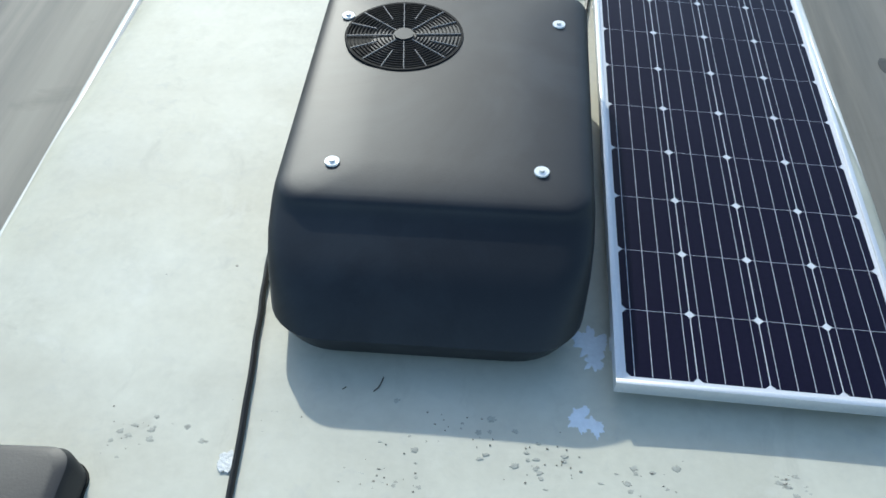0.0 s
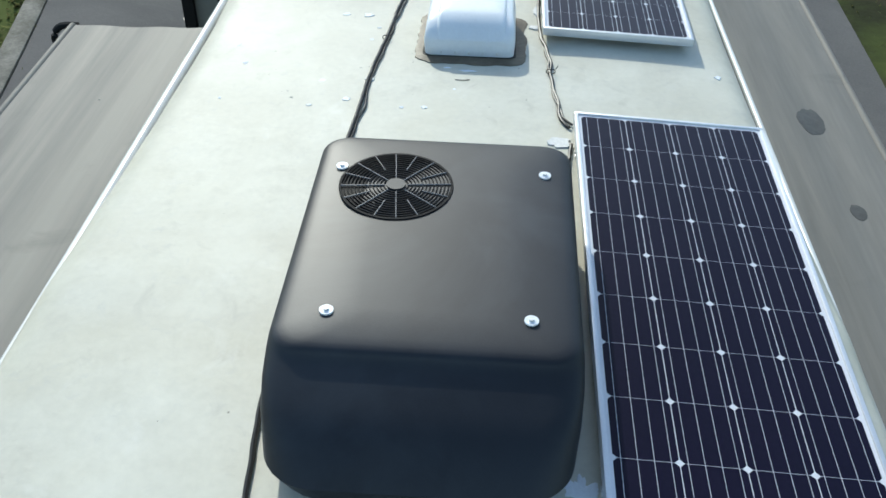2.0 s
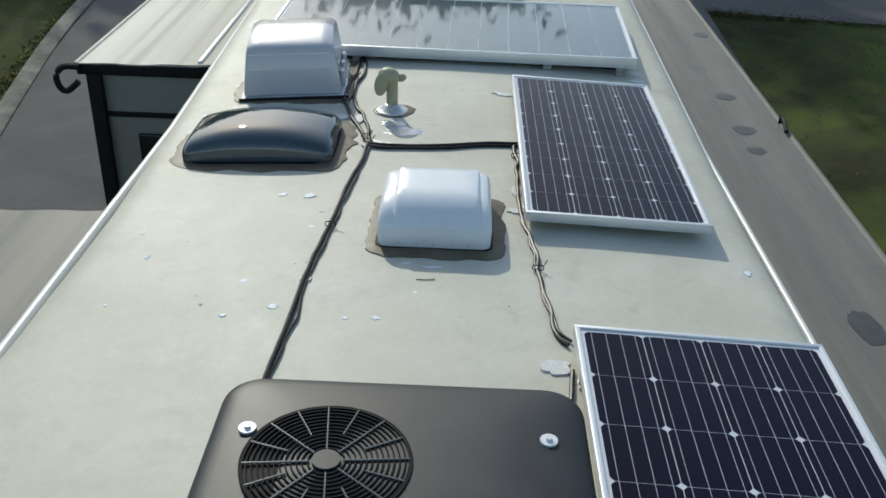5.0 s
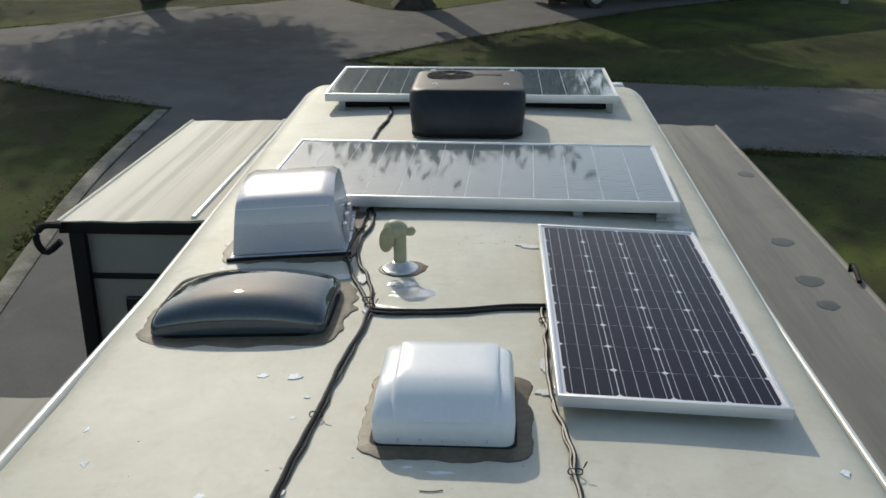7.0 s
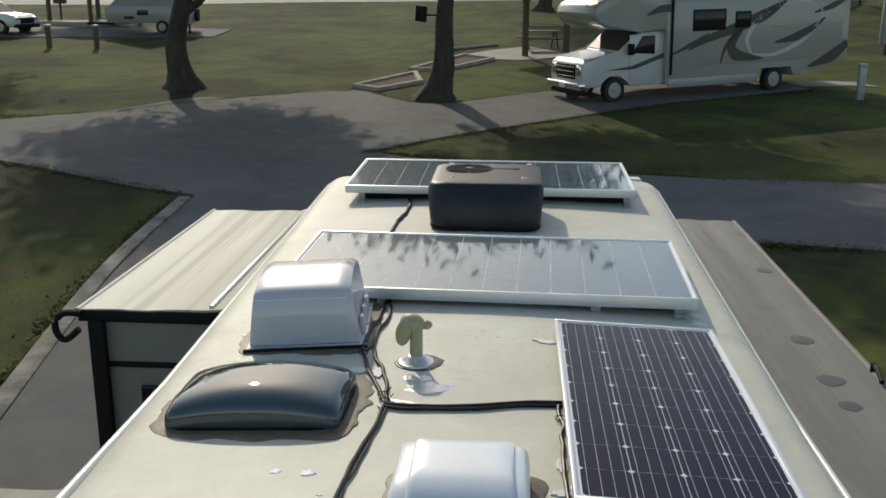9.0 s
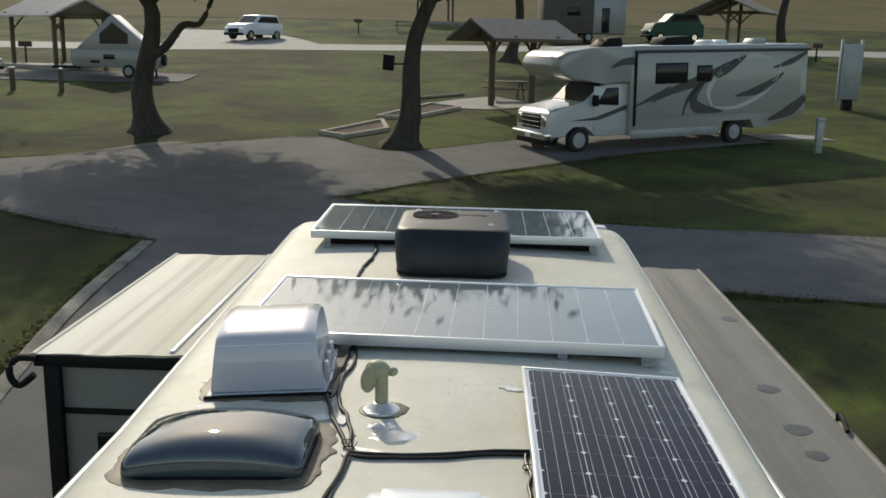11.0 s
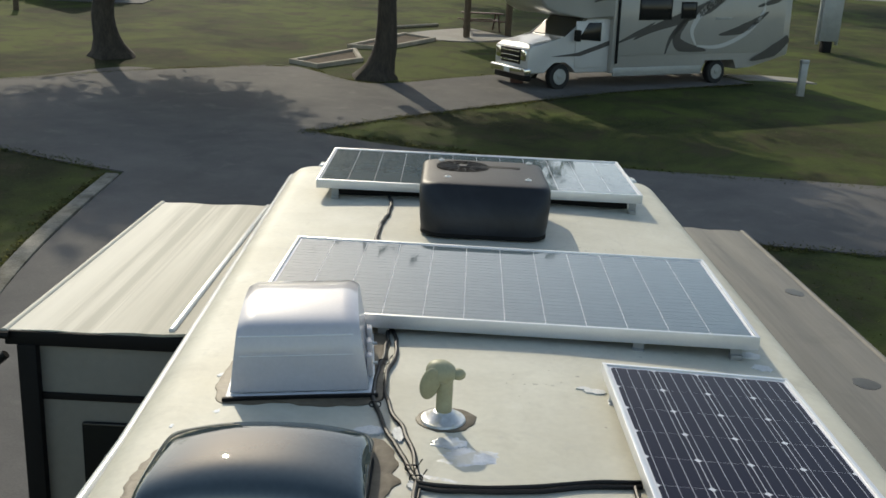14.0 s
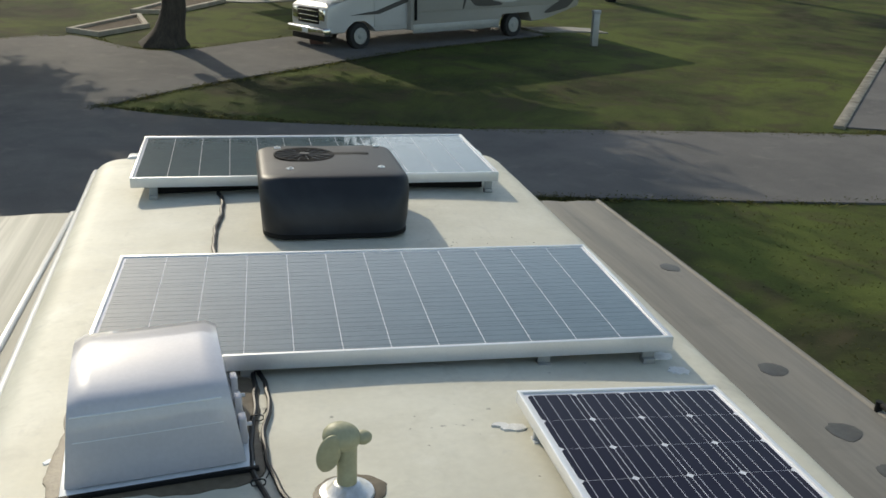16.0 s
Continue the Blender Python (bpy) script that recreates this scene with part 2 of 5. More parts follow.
M["car_white"] = material("white_car_paint", (0.70, 0.71, 0.72), 0.25, vary=0.04, scale=1, fine=10, bump=0, coat=0.8)
M["boxgrey"] = material("galvanised_box", (0.36, 0.37, 0.36), 0.45, metal=0.3, vary=0.15, scale=4, fine=40, bump=0.05)
M["green"] = material("green_tarp", (0.04, 0.12, 0.08), 0.6, vary=0.3, scale=2, fine=20, bump=0.1)
M["shed"] = material("brown_shed_boards", (0.13, 0.11, 0.09), 0.8, vary=0.3, scale=2, fine=20, bump=0.2)


# ---- mesh helpers ----
def ob_from(name, bm, mat, parent=None, label="", smooth=True):
    me = bpy.data.meshes.new(name)
    bmesh.ops.recalc_face_normals(bm, faces=bm.faces)
    bm.to_mesh(me)
    bm.free()
    if smooth:
        for poly in me.polygons:
            poly.use_smooth = True
        me.set_sharp_from_angle(angle=radians(38))
    me.materials.append(mat)
    ob = new(name, me)
    if parent:
        ob.parent = parent
    if label:
        ob["label"] = label
    return ob


def part(name, bm, mat, parent, label=""):
    return ob_from(name, bm, mat, parent, label)


def thing(name, label, category, group="", kind="", at=None):
    e = new(name)
    e.empty_display_size = 0.1
    if at is not None:
        e.matrix_world = at
    return tagged(e, label, category, group, kind)


def box(bm, x0, x1, y0, y1, z0, z1, bev=0.0, seg=2):
    g = bmesh.ops.create_cube(bm, size=1)
    for v in g["verts"]:
        v.co = Vector((x0 + (v.co.x + 0.5) * (x1 - x0), y0 + (v.co.y + 0.5) * (y1 - y0), z0 + (v.co.z + 0.5) * (z1 - z0)))
    if bev:
        edges = list({e for v in g["verts"] for e in v.link_edges})
        bmesh.ops.bevel(bm, geom=edges, offset=bev, segments=seg, affect="EDGES", profile=0.5)
    return bm


def boxed(x0, x1, y0, y1, z0, z1, bev=0.0, seg=2):
    return box(bmesh.new(), x0, x1, y0, y1, z0, z1, bev, seg)


def cyl(bm, c, r, h, seg=20, axis="z", r2=None):
    m = Matrix.Translation(c)
    if axis == "x":
        m = m @ Matrix.Rotation(radians(90), 4, "Y")
    if axis == "y":
        m = m @ Matrix.Rotation(radians(90), 4, "X")
    bmesh.ops.create_cone(bm, cap_ends=True, segments=seg, radius1=r, radius2=r if r2 is None else r2, depth=h, matrix=m)
    return bm


def rings(bm, loops, cap0=True, cap1=True):
    """Joins equal loops of points into a skin."""
    vs = [[bm.verts.new(p) for p in loop] for loop in loops]
    k = len(vs[0])
    for a, b in zip(vs, vs[1:]):
        for i in range(k):
            bm.faces.new((a[i], a[(i + 1) % k], b[(i + 1) % k], b[i]))
    if cap0:
        bm.faces.new(vs[0][::-1])
    if cap1:
        bm.faces.new(vs[-1])
    return bm


def rrect(x0, x1, y0, y1, z, r, seg=6):
    """A rounded rectangle as a loop of points."""
    r = min(r, (x1 - x0) / 2 - 1e-4, (y1 - y0) / 2 - 1e-4)
    pts = []
    for cx, cy, a0 in ((x1 - r, y1 - r, 0), (x0 + r, y1 - r, 90), (x0 + r, y0 + r, 180), (x1 - r, y0 + r, 270)):
        for i in range(seg + 1):
            a = radians(a0 + 90 * i / seg)
            pts.append((cx + r * math.cos(a), cy + r * math.sin(a), z))
    return pts


def tube(bm, pts, r, seg=8, taper=None):
    """A tube along points."""
    pts = [Vector(p) for p in pts]
    loops = []
    for i, p in enumerate(pts):
        d = (pts[min(i + 1, len(pts) - 1)] - pts[max(i - 1, 0)]).normalized()
        up = Vector((0, 0, 1)) if abs(d.z) < 0.9 else Vector((1, 0, 0))
        a = d.cross(up).normalized()
        b = a.cross(d)
        q = r if taper is None else taper[i]
        loops.append([p + (a * math.cos(2 * math.pi * k / seg) + b * math.sin(2 * math.pi * k / seg)) * q for k in range(seg)])
    return rings(bm, loops)


def smooth_line(pts, n=8):
    """Catmull-Rom through points."""
    pts = [Vector(p) for p in pts]
    out = []
    for i in range(len(pts) - 1):
        p0, p1, p2, p3 = pts[max(i - 1, 0)], pts[i], pts[i + 1], pts[min(i + 2, len(pts) - 1)]
        for k in range(n):
            t = k / n
            out.append(0.5 * ((2 * p1) + (p2 - p0) * t + (2 * p0 - 5 * p1 + 4 * p2 - p3) * t * t + (3 * p1 - p0 - 3 * p2 + p3) * t ** 3))
    out.append(pts[-1])
    return out


def blob(cx, cy, z, rx, ry, seed, rough=0.25, n=48, h=0.005, square=2.0):
    """A flat puddle with an uneven outline and a rounded rim."""
    bm = bmesh.new()
    rim = []
    for i in range(n):
        a = 2 * math.pi * i / n
        c, s = math.cos(a), math.sin(a)
        k = (abs(c) ** square + abs(s) ** square) ** (-1 / square)
        k *= 1 + rough * noise.noise(Vector((c * 1.9 + seed * 7.1, s * 1.9, seed))) + rough * 0.5 * noise.noise(Vector((c * 6 + seed, s * 6, seed * 3)))
        rim.append((rx * k * c, ry * k * s))
    loops = [[(cx + u * f, cy + v * f, z + w) for u, v in rim] for f, w in ((1.0, -0.003), (0.99, h * 0.6), (0.95, h), (0.5, h))]
    rings(bm, loops, cap1=False)
    bm.verts.ensure_lookup_table()
    mid = bm.verts.new((cx, cy, z + h))
    bm.verts.ensure_lookup_table()
    top = list(bm.verts)[-n - 1:-1]
    for i in range(n):
        bm.faces.new((top[i], top[(i + 1) % n], mid))
    if abs(z - ROOF) < 0.02:
        for v in bm.verts:
            v.co.z -= CROWN * v.co.x ** 2
    return bm


def rise(y):
    """The height of the ground: level by the trailer, rising ahead."""
    d = max(0.0, y - 12)
    if d < 90:
        return 0.05 * d + 0.0003 * d * d
    e = min(d - 90, 70)
    return 0.05 * 90 + 0.0003 * 8100 + e * 0.104


ROOF, CROWN = 3.4, 0.03
"""The roof's height on its centre line, and how fast it falls off to the sides."""


def deck(x):
    """The height of the crowned roof at x."""
    return ROOF - CROWN * x * x


def settle(t, cx, cy, rz=0.0, rx=0.0, lift=0.0):
    """Lays a thing that was built level onto the crowned roof, turned about its middle."""
    t.matrix_world = Matrix.Translation((cx, cy, deck(cx) + lift)) @ Euler((radians(rx), math.atan(2 * CROWN * cx), radians(rz))).to_matrix().to_4x4() @ Matrix.Translation((-cx, -cy, -ROOF))
    return t


# ---- the ground ----
ys = [-400, -120, -40, -10] + [2 * i for i in range(-2, 60)] + [124, 130, 140, 150, 160, 172, 190, 240, 400, 900, 2500]
xs = [-2500, -700, -250, -120, -80] + [4 * i for i in range(-15, 16)] + [80, 120, 250, 700, 2500]
bm = bmesh.new()
grid = [[bm.verts.new((x, y, rise(y) + 0.015 * noise.noise(Vector((x * 0.2, y * 0.2, 0))) - 0.012)) for x in xs] for y in ys]
for r0, r1 in zip(grid, grid[1:]):
    for i in range(len(xs) - 1):
        bm.faces.new((r0[i], r0[i + 1], r1[i + 1], r1[i]))
tagged(ob_from("ground", bm, M["grass"]), "green mown grass with dry patches", "ground", kind="structure")


def band(name, left, right, mat, label, category, lift=0.02, n=40):
    """A paved strip between two edges of equal count, draped on the ground."""
    def along(pts):
        pts = smooth_line([(*p, 0) for p in pts], 10)
        return pts
    a, b = along(left), along(right)
    bm = bmesh.new()
    k = 10
    vs = []
    for p, q in zip(a, b):
        row = []
        for i in range(k + 1):
            m = p.lerp(q, i / k)
            row.append(bm.verts.new((m.x, m.y, rise(m.y) + lift)))
        vs.append(row)
    for r0, r1 in zip(vs, vs[1:]):
        for i in range(k):
            bm.faces.new((r0[i], r0[i + 1], r1[i + 1], r1[i]))
    g = bmesh.ops.extrude_face_region(bm, geom=bm.faces[:])
    for v in g["geom"]:
        if isinstance(v, bmesh.types.BMVert):
            v.co.z -= lift + 0.12
    return tagged(ob_from(name, bm, mat), label, category, kind="structure")


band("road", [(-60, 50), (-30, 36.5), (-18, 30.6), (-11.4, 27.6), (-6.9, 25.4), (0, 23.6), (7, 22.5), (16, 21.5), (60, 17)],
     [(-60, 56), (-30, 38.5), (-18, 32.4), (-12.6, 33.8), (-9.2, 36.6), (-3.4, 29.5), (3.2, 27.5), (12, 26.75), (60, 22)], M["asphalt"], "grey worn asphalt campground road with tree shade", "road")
band("driveway", [(-12.8, 33.7), (-10.2, 35.7), (-7.5, 37.4), (-5.3, 38.3), (-2.6, 36.0), (0.2, 37.8), (2.6, 39.6), (5.4, 41.4), (8.2, 42.8)],
     [(-7, 29), (-5.6, 29.1), (-4.4, 29.2), (-3.6, 29.3), (-1.3, 31.6), (1.45, 33.9), (4.7, 36.5), (7.6, 38.2), (9.9, 39.5)], M["asphalt"], "light grey asphalt driveway under the motorhome", "driveway", lift=0.022)
band("parking_pad", [(-4.2, 0), (-4.45, 8), (-5.2, 14.2), (-6.15, 20.5), (-6.4, 27)], [(4.4, 0), (4.4, 8), (4.5, 14), (4.4, 20), (4.4, 26.6)], M["asphalt"], "grey asphalt parking pad with oil stains", "pavement", lift=0.031)
band("far_road", [(-120, 66), (-34, 67.6), (-10.7, 70.4), (24, 73.3), (120, 71)], [(-120, 70), (-34, 71.8), (-11, 74.5), (26, 77.5), (120, 75)], M["concrete"], "pale grey road across the field", "road")
band("far_driveway", [(-22, 72.5), (-22.5, 78), (-25, 84)], [(-11, 73.5), (-13.5, 78), (-18, 84)], M["concrete"], "pale gravel drive beside the far road", "driveway", lift=0.024)
band("dry_grass", [(-160, 98), (-60, 96), (0, 97), (60, 95), (160, 97)], [(-160, 175), (-60, 175), (0, 175), (60, 175), (160, 175)], M["dry"], "dry tan grass field on the slope", "grass", lift=0.01)
band("side_driveway", [(13.2, 27.3), (15.2, 29.6), (18.8, 33.8), (26, 42)], [(18.5, 25.5), (21, 29), (25, 33.5), (33, 41)], M["asphalt"], "pale asphalt drive of the next site", "driveway", lift=0.024)


def kerb(name, pts, label):
    bm = bmesh.new()
    line = smooth_line([(*p, 0) for p in pts], 10)
    loops = []
    for i, p in enumerate(line):
        d = (line[min(i + 1, len(line) - 1)] - line[max(i - 1, 0)]).normalized()
        s = Vector((-d.y, d.x, 0))
        z = rise(p.y)
        loops.append([(p.x + s.x * u, p.y + s.y * u, z + w) for u, w in ((-0.13, -0.1), (-0.13, 0.05), (-0.10, 0.065), (0.10, 0.065), (0.13, 0.05), (0.13, -0.1))])
    rings(bm, loops)
    return tagged(ob_from(name, bm, M["kerb"]), label, "kerb", kind="structure")


kerb("kerb", [(-4.35, 0), (-4.6, 8), (-5.35, 14.2), (-6.3, 20.5), (-6.5, 24.9)], "pale worn concrete kerb along the parking pad")
kerb("kerb", [(13.1, 27.2), (15.1, 29.6), (18.7, 33.9), (23, 39)], "pale concrete kerb by the next drive")

# ---- the trailer the camera looks along ----
Y0, Y1, HW = 3.9, 14.3, 1.225
trailer = thing("camper_trailer", "long white camper trailer with a stained rubber roof", "camper trailer")


def roof_profile(shrink=0.0, drop=0.0):
    out = []
    for i in range(25):
        u = -1 + 2 * i / 24
        out.append((u * 1.10, deck(u * 1.10)))
    for i in range(1, 7):
        a = radians(15 * i)
        out.append((1.10 + (HW - 1.10) * math.sin(a), deck(1.10) - 0.085 * (1 - math.cos(a)) - 0.066 * (HW - 1.10) * math.sin(a)))
    out = [(-x, z) for x, z in out[::-1][:6]] + out
    return out


bm = bmesh.new()
prof = roof_profile()


def edge(s, y):
    """How far the roof's edge lies from the centre line, on side s, along its length."""
    y = max(7.2, min(y, 14))
    wide = 1.208 + 0.028 * max(0, y - 9) if s < 0 else 1.200 + 0.018 * max(0, y - 9.3)
    return wide + 0.012 * max(0, 9.6 - y) ** 2


def half(x, y):
    """The roof's width at x, as a share, along its length."""
    return 1 + (edge(x, y) / HW - 1) * min(1, abs(x) / 1.1)


loops = []
for y in [Y0 + (Y1 - 0.35 - Y0) * i / 200 for i in range(201)]:
    loops.append([(x * half(x, y), y, z + 0.0022 * noise.noise(Vector((x * 1.6, y * 1.3, 0))) + 0.0008 * math.sin(y * 15.0 + 0.8 * noise.noise(Vector((x, y, 2))))) for x, z in prof])
for i in range(1, 7):
    a = radians(15 * i)
    f = 1 - 0.07 * (1 - math.cos(a))
    loops.append([(x * f * half(x, 14), Y1 - 0.35 + 0.35 * math.sin(a), z - 0.14 * (1 - math.cos(a))) for x, z in prof])
vs = [[bm.verts.new(p) for p in lo] for lo in loops]
for a, b in zip(vs, vs[1:]):
    for i in range(len(a) - 1):
        bm.faces.new((a[i], a[i + 1], b[i + 1], b[i]))
part("roof", bm, M["roof"], trailer, "cream rubber membrane roof with stains")
for s in (-1, 1):
    x = s * 1.155
    part("side_wall", boxed(min(x, x - s * 0.05), max(x, x - s * 0.05), Y0, Y1 - 0.02, 0.55, ROOF - 0.14, 0.004), M["wall"], trailer)
    bm = bmesh.new()
    # The left trim is thicker, its white doubling as that edge's sun highlight.
    tube(bm, [(s * (edge(s, y) + 0.002), y, ROOF - 0.125) for y in (Y0, 6, 7.5, 10, 12, Y1 - 0.25)], 0.022 if s < 0 else 0.013, 12)
    part("roof_edge_trim", bm, M["trim"], trailer, "white vinyl roof edge trim, thickened on the left as a sun highlight")
part("end_wall", boxed(-HW + 0.06, HW - 0.06, Y1 - 0.06, Y1 - 0.01, 0.55, ROOF - 0.15, 0.01), M["wall"], trailer)
part("end_wall", boxed(-HW + 0.06, HW - 0.06, Y0, Y0 + 0.05, 0.55, ROOF - 0.02, 0.01), M["wall"], trailer)
part("floor_frame", boxed(-HW + 0.1, HW - 0.1, Y0 + 0.1, Y1 - 0.1, 0.4, 0.56, 0.01), M["black"], trailer)
for y in (6.2, 7.1):
    for s in (-1, 1):
        bm = bmesh.new()
        cyl(bm, (s * 1.0, y, 0.36), 0.36, 0.22, 24, "x")
        part("wheel", bm, M["tyre"], trailer)
for y in (4.6, 13.4):
    for s in (-1, 1):
        part("jack", boxed(s * 0.9 - 0.05, s * 0.9 + 0.05, y - 0.05, y + 0.05, rise(y) - 0.02, 0.45, 0.008), M["black"], trailer)
for s in (-1, 1):
    part("cap_moulding", boxed(min(s * 0.78, s * 1.16), max(s * 0.78, s * 1.16), Y1 - 0.26, Y1 - 0.13, ROOF - 0.085, ROOF - 0.022, 0.025, 3), M["trim"], trailer, "white rounded front cap moulding")


def slide_out(x0, x1, y0, y1, top, mat, label, s, arms=()):
    """A slide-out room with its fabric topper; s: the side, -1 or 1."""
    t = thing("slide_out", label, "slide-out")
    inner, outer = (x1, x0) if s < 0 else (x0, x1)
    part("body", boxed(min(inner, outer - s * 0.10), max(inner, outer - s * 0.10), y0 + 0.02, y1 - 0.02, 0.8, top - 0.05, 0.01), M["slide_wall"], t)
    bm = bmesh.new()
    n, k = 30, 16
    vs = []
    for j in range(n + 1):
        y = y0 + (y1 - y0) * j / n
        row = []
        for i in range(k + 1):
            u = i / k
            x = inner + (outer - inner) * u
            z = top + 0.022 * (1 - u) - 0.008 * math.sin(math.pi * u) + 0.003 * math.sin(u * 17 + 0.6)
            row.append(bm.verts.new((x, y, z)))
        vs.append(row)
    for a, b in zip(vs, vs[1:]):
        for i in range(k):
            bm.faces.new((a[i], a[i + 1], b[i + 1], b[i]))
    g = bmesh.ops.extrude_face_region(bm, geom=bm.faces[:])
    for v in g["geom"]:
        if isinstance(v, bmesh.types.BMVert):
            v.co.z -= 0.012
    part("topper", bm, mat, t, "streaked dirty fabric topper")
    bm = bmesh.new()
    tube(bm, [(outer, y, top - 0.012) for y in (y0 - 0.01, (y0 + y1) / 2, y1 + 0.01)], 0.018, 12)
    part("roller", bm, mat, t)
    for y in (y0, y1):
        part("end_cap", boxed(min(inner, outer), max(inner, outer), y - 0.012, y + 0.012, top - 0.065, top - 0.004, 0.004), M["black"], t)
        part("corner_trim", boxed(outer - s * 0.09 - 0.04, outer - s * 0.09 + 0.04, y - 0.022, y + 0.022, 0.8, top - 0.06, 0.006), M["black"], t)
    for y in arms:
        bm = bmesh.new()
        tube(bm, smooth_line([(outer - s * 0.02, y, top - 0.02), (outer + s * 0.06, y - 0.02, top - 0.015), (outer + s * 0.10, y - 0.03, top - 0.06), (outer + s * 0.095, y - 0.03, top - 0.12), (outer + s * 0.06, y - 0.02, top - 0.155), (outer - s * 0.01, y - 0.01, top - 0.10)], 3), 0.018, 8)
        part("spring_arm", bm, M["black"], t, "black awning spring arm")
    return t


sl = slide_out(-2.03, -1.16, 10.92, 13.14, 3.27, M["topper"], "slide-out room with streaked cream fabric topper", -1, (10.90,))
part("window", boxed(-1.74, -1.32, 10.915, 10.942, 2.1, 2.86, 0.012, 2), M["glass"], sl, "black slide-out window")
# White strip modelled for the glint along the fold of the topper.
part("fold_glint", boxed(-1.366, -1.338, 10.95, 13.13, 3.262, 3.293, 0.008, 3), M["trim"], sl, "white strip standing in for the bright reflection on the topper fold")
part("moulding", boxed(-1.92, -1.17, 10.928, 10.942, 2.955, 2.985, 0.003), M["black"], sl, "dark trim strip")
slide_out(-1.93, -1.16, 4.2, 9.19, 3.25, M["topper_grey"], "slide-out room with grey dirty roof", -1, (9.22,))
slide_out(1.16, 1.74, 4.2, 13.34, 3.22, M["topper_grey"], "long slide-out with grey dirty roof and round stains", 1)
bm = bmesh.new()
tube(bm, smooth_line([(1.715, 10.38, 3.235), (1.725, 10.46, 3.252), (1.735, 10.52, 3.25)], 4), 0.011, 8)
cyl(bm, (1.736, 10.54, 3.236), 0.014, 0.04, 12)
tagged(ob_from("awning_bracket", bm, M["black"]), "small black metal awning bracket on the slide roof", "bracket")
for i, (x, y, rx, ry) in enumerate(((1.535, 10.91, 0.055, 0.06), (1.52, 10.42, 0.06, 0.065), (1.515, 10.16, 0.045, 0.05), (1.495, 8.64, 0.055, 0.11), (1.52, 7.99, 0.03, 0.05), (1.645, 12.08, 0.05, 0.06))):
    bm = blob(x, y, 0, rx, ry, i + 40, 0.15, 32, 0.0006)
    for q in bm.verts:
        u = (q.co.x - 1.16) / 0.58
        q.co.z += 3.22 + 0.022 * (1 - u) - 0.008 * math.sin(math.pi * u) + 0.003 * math.sin(u * 17 + 0.6) + 0.0012
    tagged(ob_from("puddle_stain", bm, M["stain"]), "dark round dried puddle stain on grey slide roof", "stain", "stains on slide roof")


# ---- rooftop air conditioners ----
def air_conditioner(x0, x1, y0, y1, fan, bolts, label, boxy=False):
    t = thing("air_conditioner", label, "air conditioner", "rooftop air conditioners")
    top = ROOF + 0.30
    w = x1 - x0
    loops = []
    for z, inset, front, back, r in ((0.012, 0.046, 0.02, 0.02, 0.15), (0.03, 0.032, 0.008, 0.01, 0.15), (0.09, 0.016, 0.0, 0.0, 0.135), (0.17, 0.005, 0.035, 0.0, 0.12), (0.215, 0.0, 0.075, 0.0, 0.095), (0.250, 0.0, 0.112, 0.002, 0.085), (0.264, 0.0025, 0.124, 0.004, 0.083), (0.2735, 0.008, 0.133, 0.009, 0.08), (0.280, 0.016, 0.144, 0.017, 0.077), (0.2845, 0.027, 0.158, 0.028, 0.073), (0.288, 0.045, 0.18, 0.045, 0.07), (0.292, 0.085, 0.22, 0.08, 0.065), (0.296, 0.14, 0.30, 0.13, 0.06), (0.299, 0.20, 0.38, 0.20, 0.05)):
        if not boxy:
            front = front * 2.1 if z < 0.27 else 0.260 + (front - 0.124) * 0.55
        if boxy:
            inset, front, r = (inset * 0.5, front * 0.6, 0.12) if z < 0.1 else (inset * 0.6, front * 0.55, 0.10) if z < 0.2 else (inset, front * 0.62, 0.085)
        loops.append(rrect(x0 + inset, x1 - inset, y0 + front, y1 - back, ROOF + z, r, 8))
    if boxy:
        part("base_lip", rings(bmesh.new(), [rrect(x0 + 0.017 - k, x1 - 0.017 + k, y0 + 0.008 - k, y1 - 0.008 + k, ROOF + z, 0.12, 8) for z, k in ((0.008, 0.0), (0.011, 0.004), (0.030, 0.004), (0.034, 0.0))]), M["black"], t, "black rubber lip round the base")
    part("shroud", rings(bmesh.new(), loops), M["ac"], t, "sun-faded dark grey plastic shroud with sky reflection in its paler blotches")
    part("gasket", rings(bmesh.new(), [rrect(x0 + 0.075, x1 - 0.075, y0 + 0.05, y1 - 0.05, ROOF - 0.012 + k, 0.15, 8) for k in (0, 0.03)]), M["black"], t)
    fx, fy, fr = fan
    zf = top - 0.0045
    bm = bmesh.new()
    cyl(bm, (fx, fy, zf), fr, 0.004, 48)
    well = part("fan_well", bm, M["black"], t)
    bm = bmesh.new()
    for k in range(13):
        r = fr * (0.22 + 0.78 * k / 12)
        rr = 0.0014 if k < 12 else 0.004
        lo = []
        for i in range(56):
            a = 2 * math.pi * i / 56
            c, s = math.cos(a), math.sin(a)
            lo.append([(fx + (r + du) * c, fy + (r + du) * s, zf + 0.005 + dz) for du, dz in ((-rr, -0.003), (-rr, 0.002), (rr, 0.002), (rr, -0.003))])
        vs = [[bm.verts.new(p) for p in q] for q in lo]
        for i in range(56):
            a, b = vs[i], vs[(i + 1) % 56]
            for j in range(4):
                bm.faces.new((a[j], a[(j + 1) % 4], b[(j + 1) % 4], b[j]))
    part("grille", bm, M["grille"], t, "round dark fan grille of concentric rings")
    for k in range(16):
        a = 2 * math.pi * k / 16 + 0.1
        bm = bmesh.new()
        r1 = fr * (0.99 if k % 2 == 0 else 0.99)
        r0 = fr * (0.2 if k % 2 == 0 else 0.5)
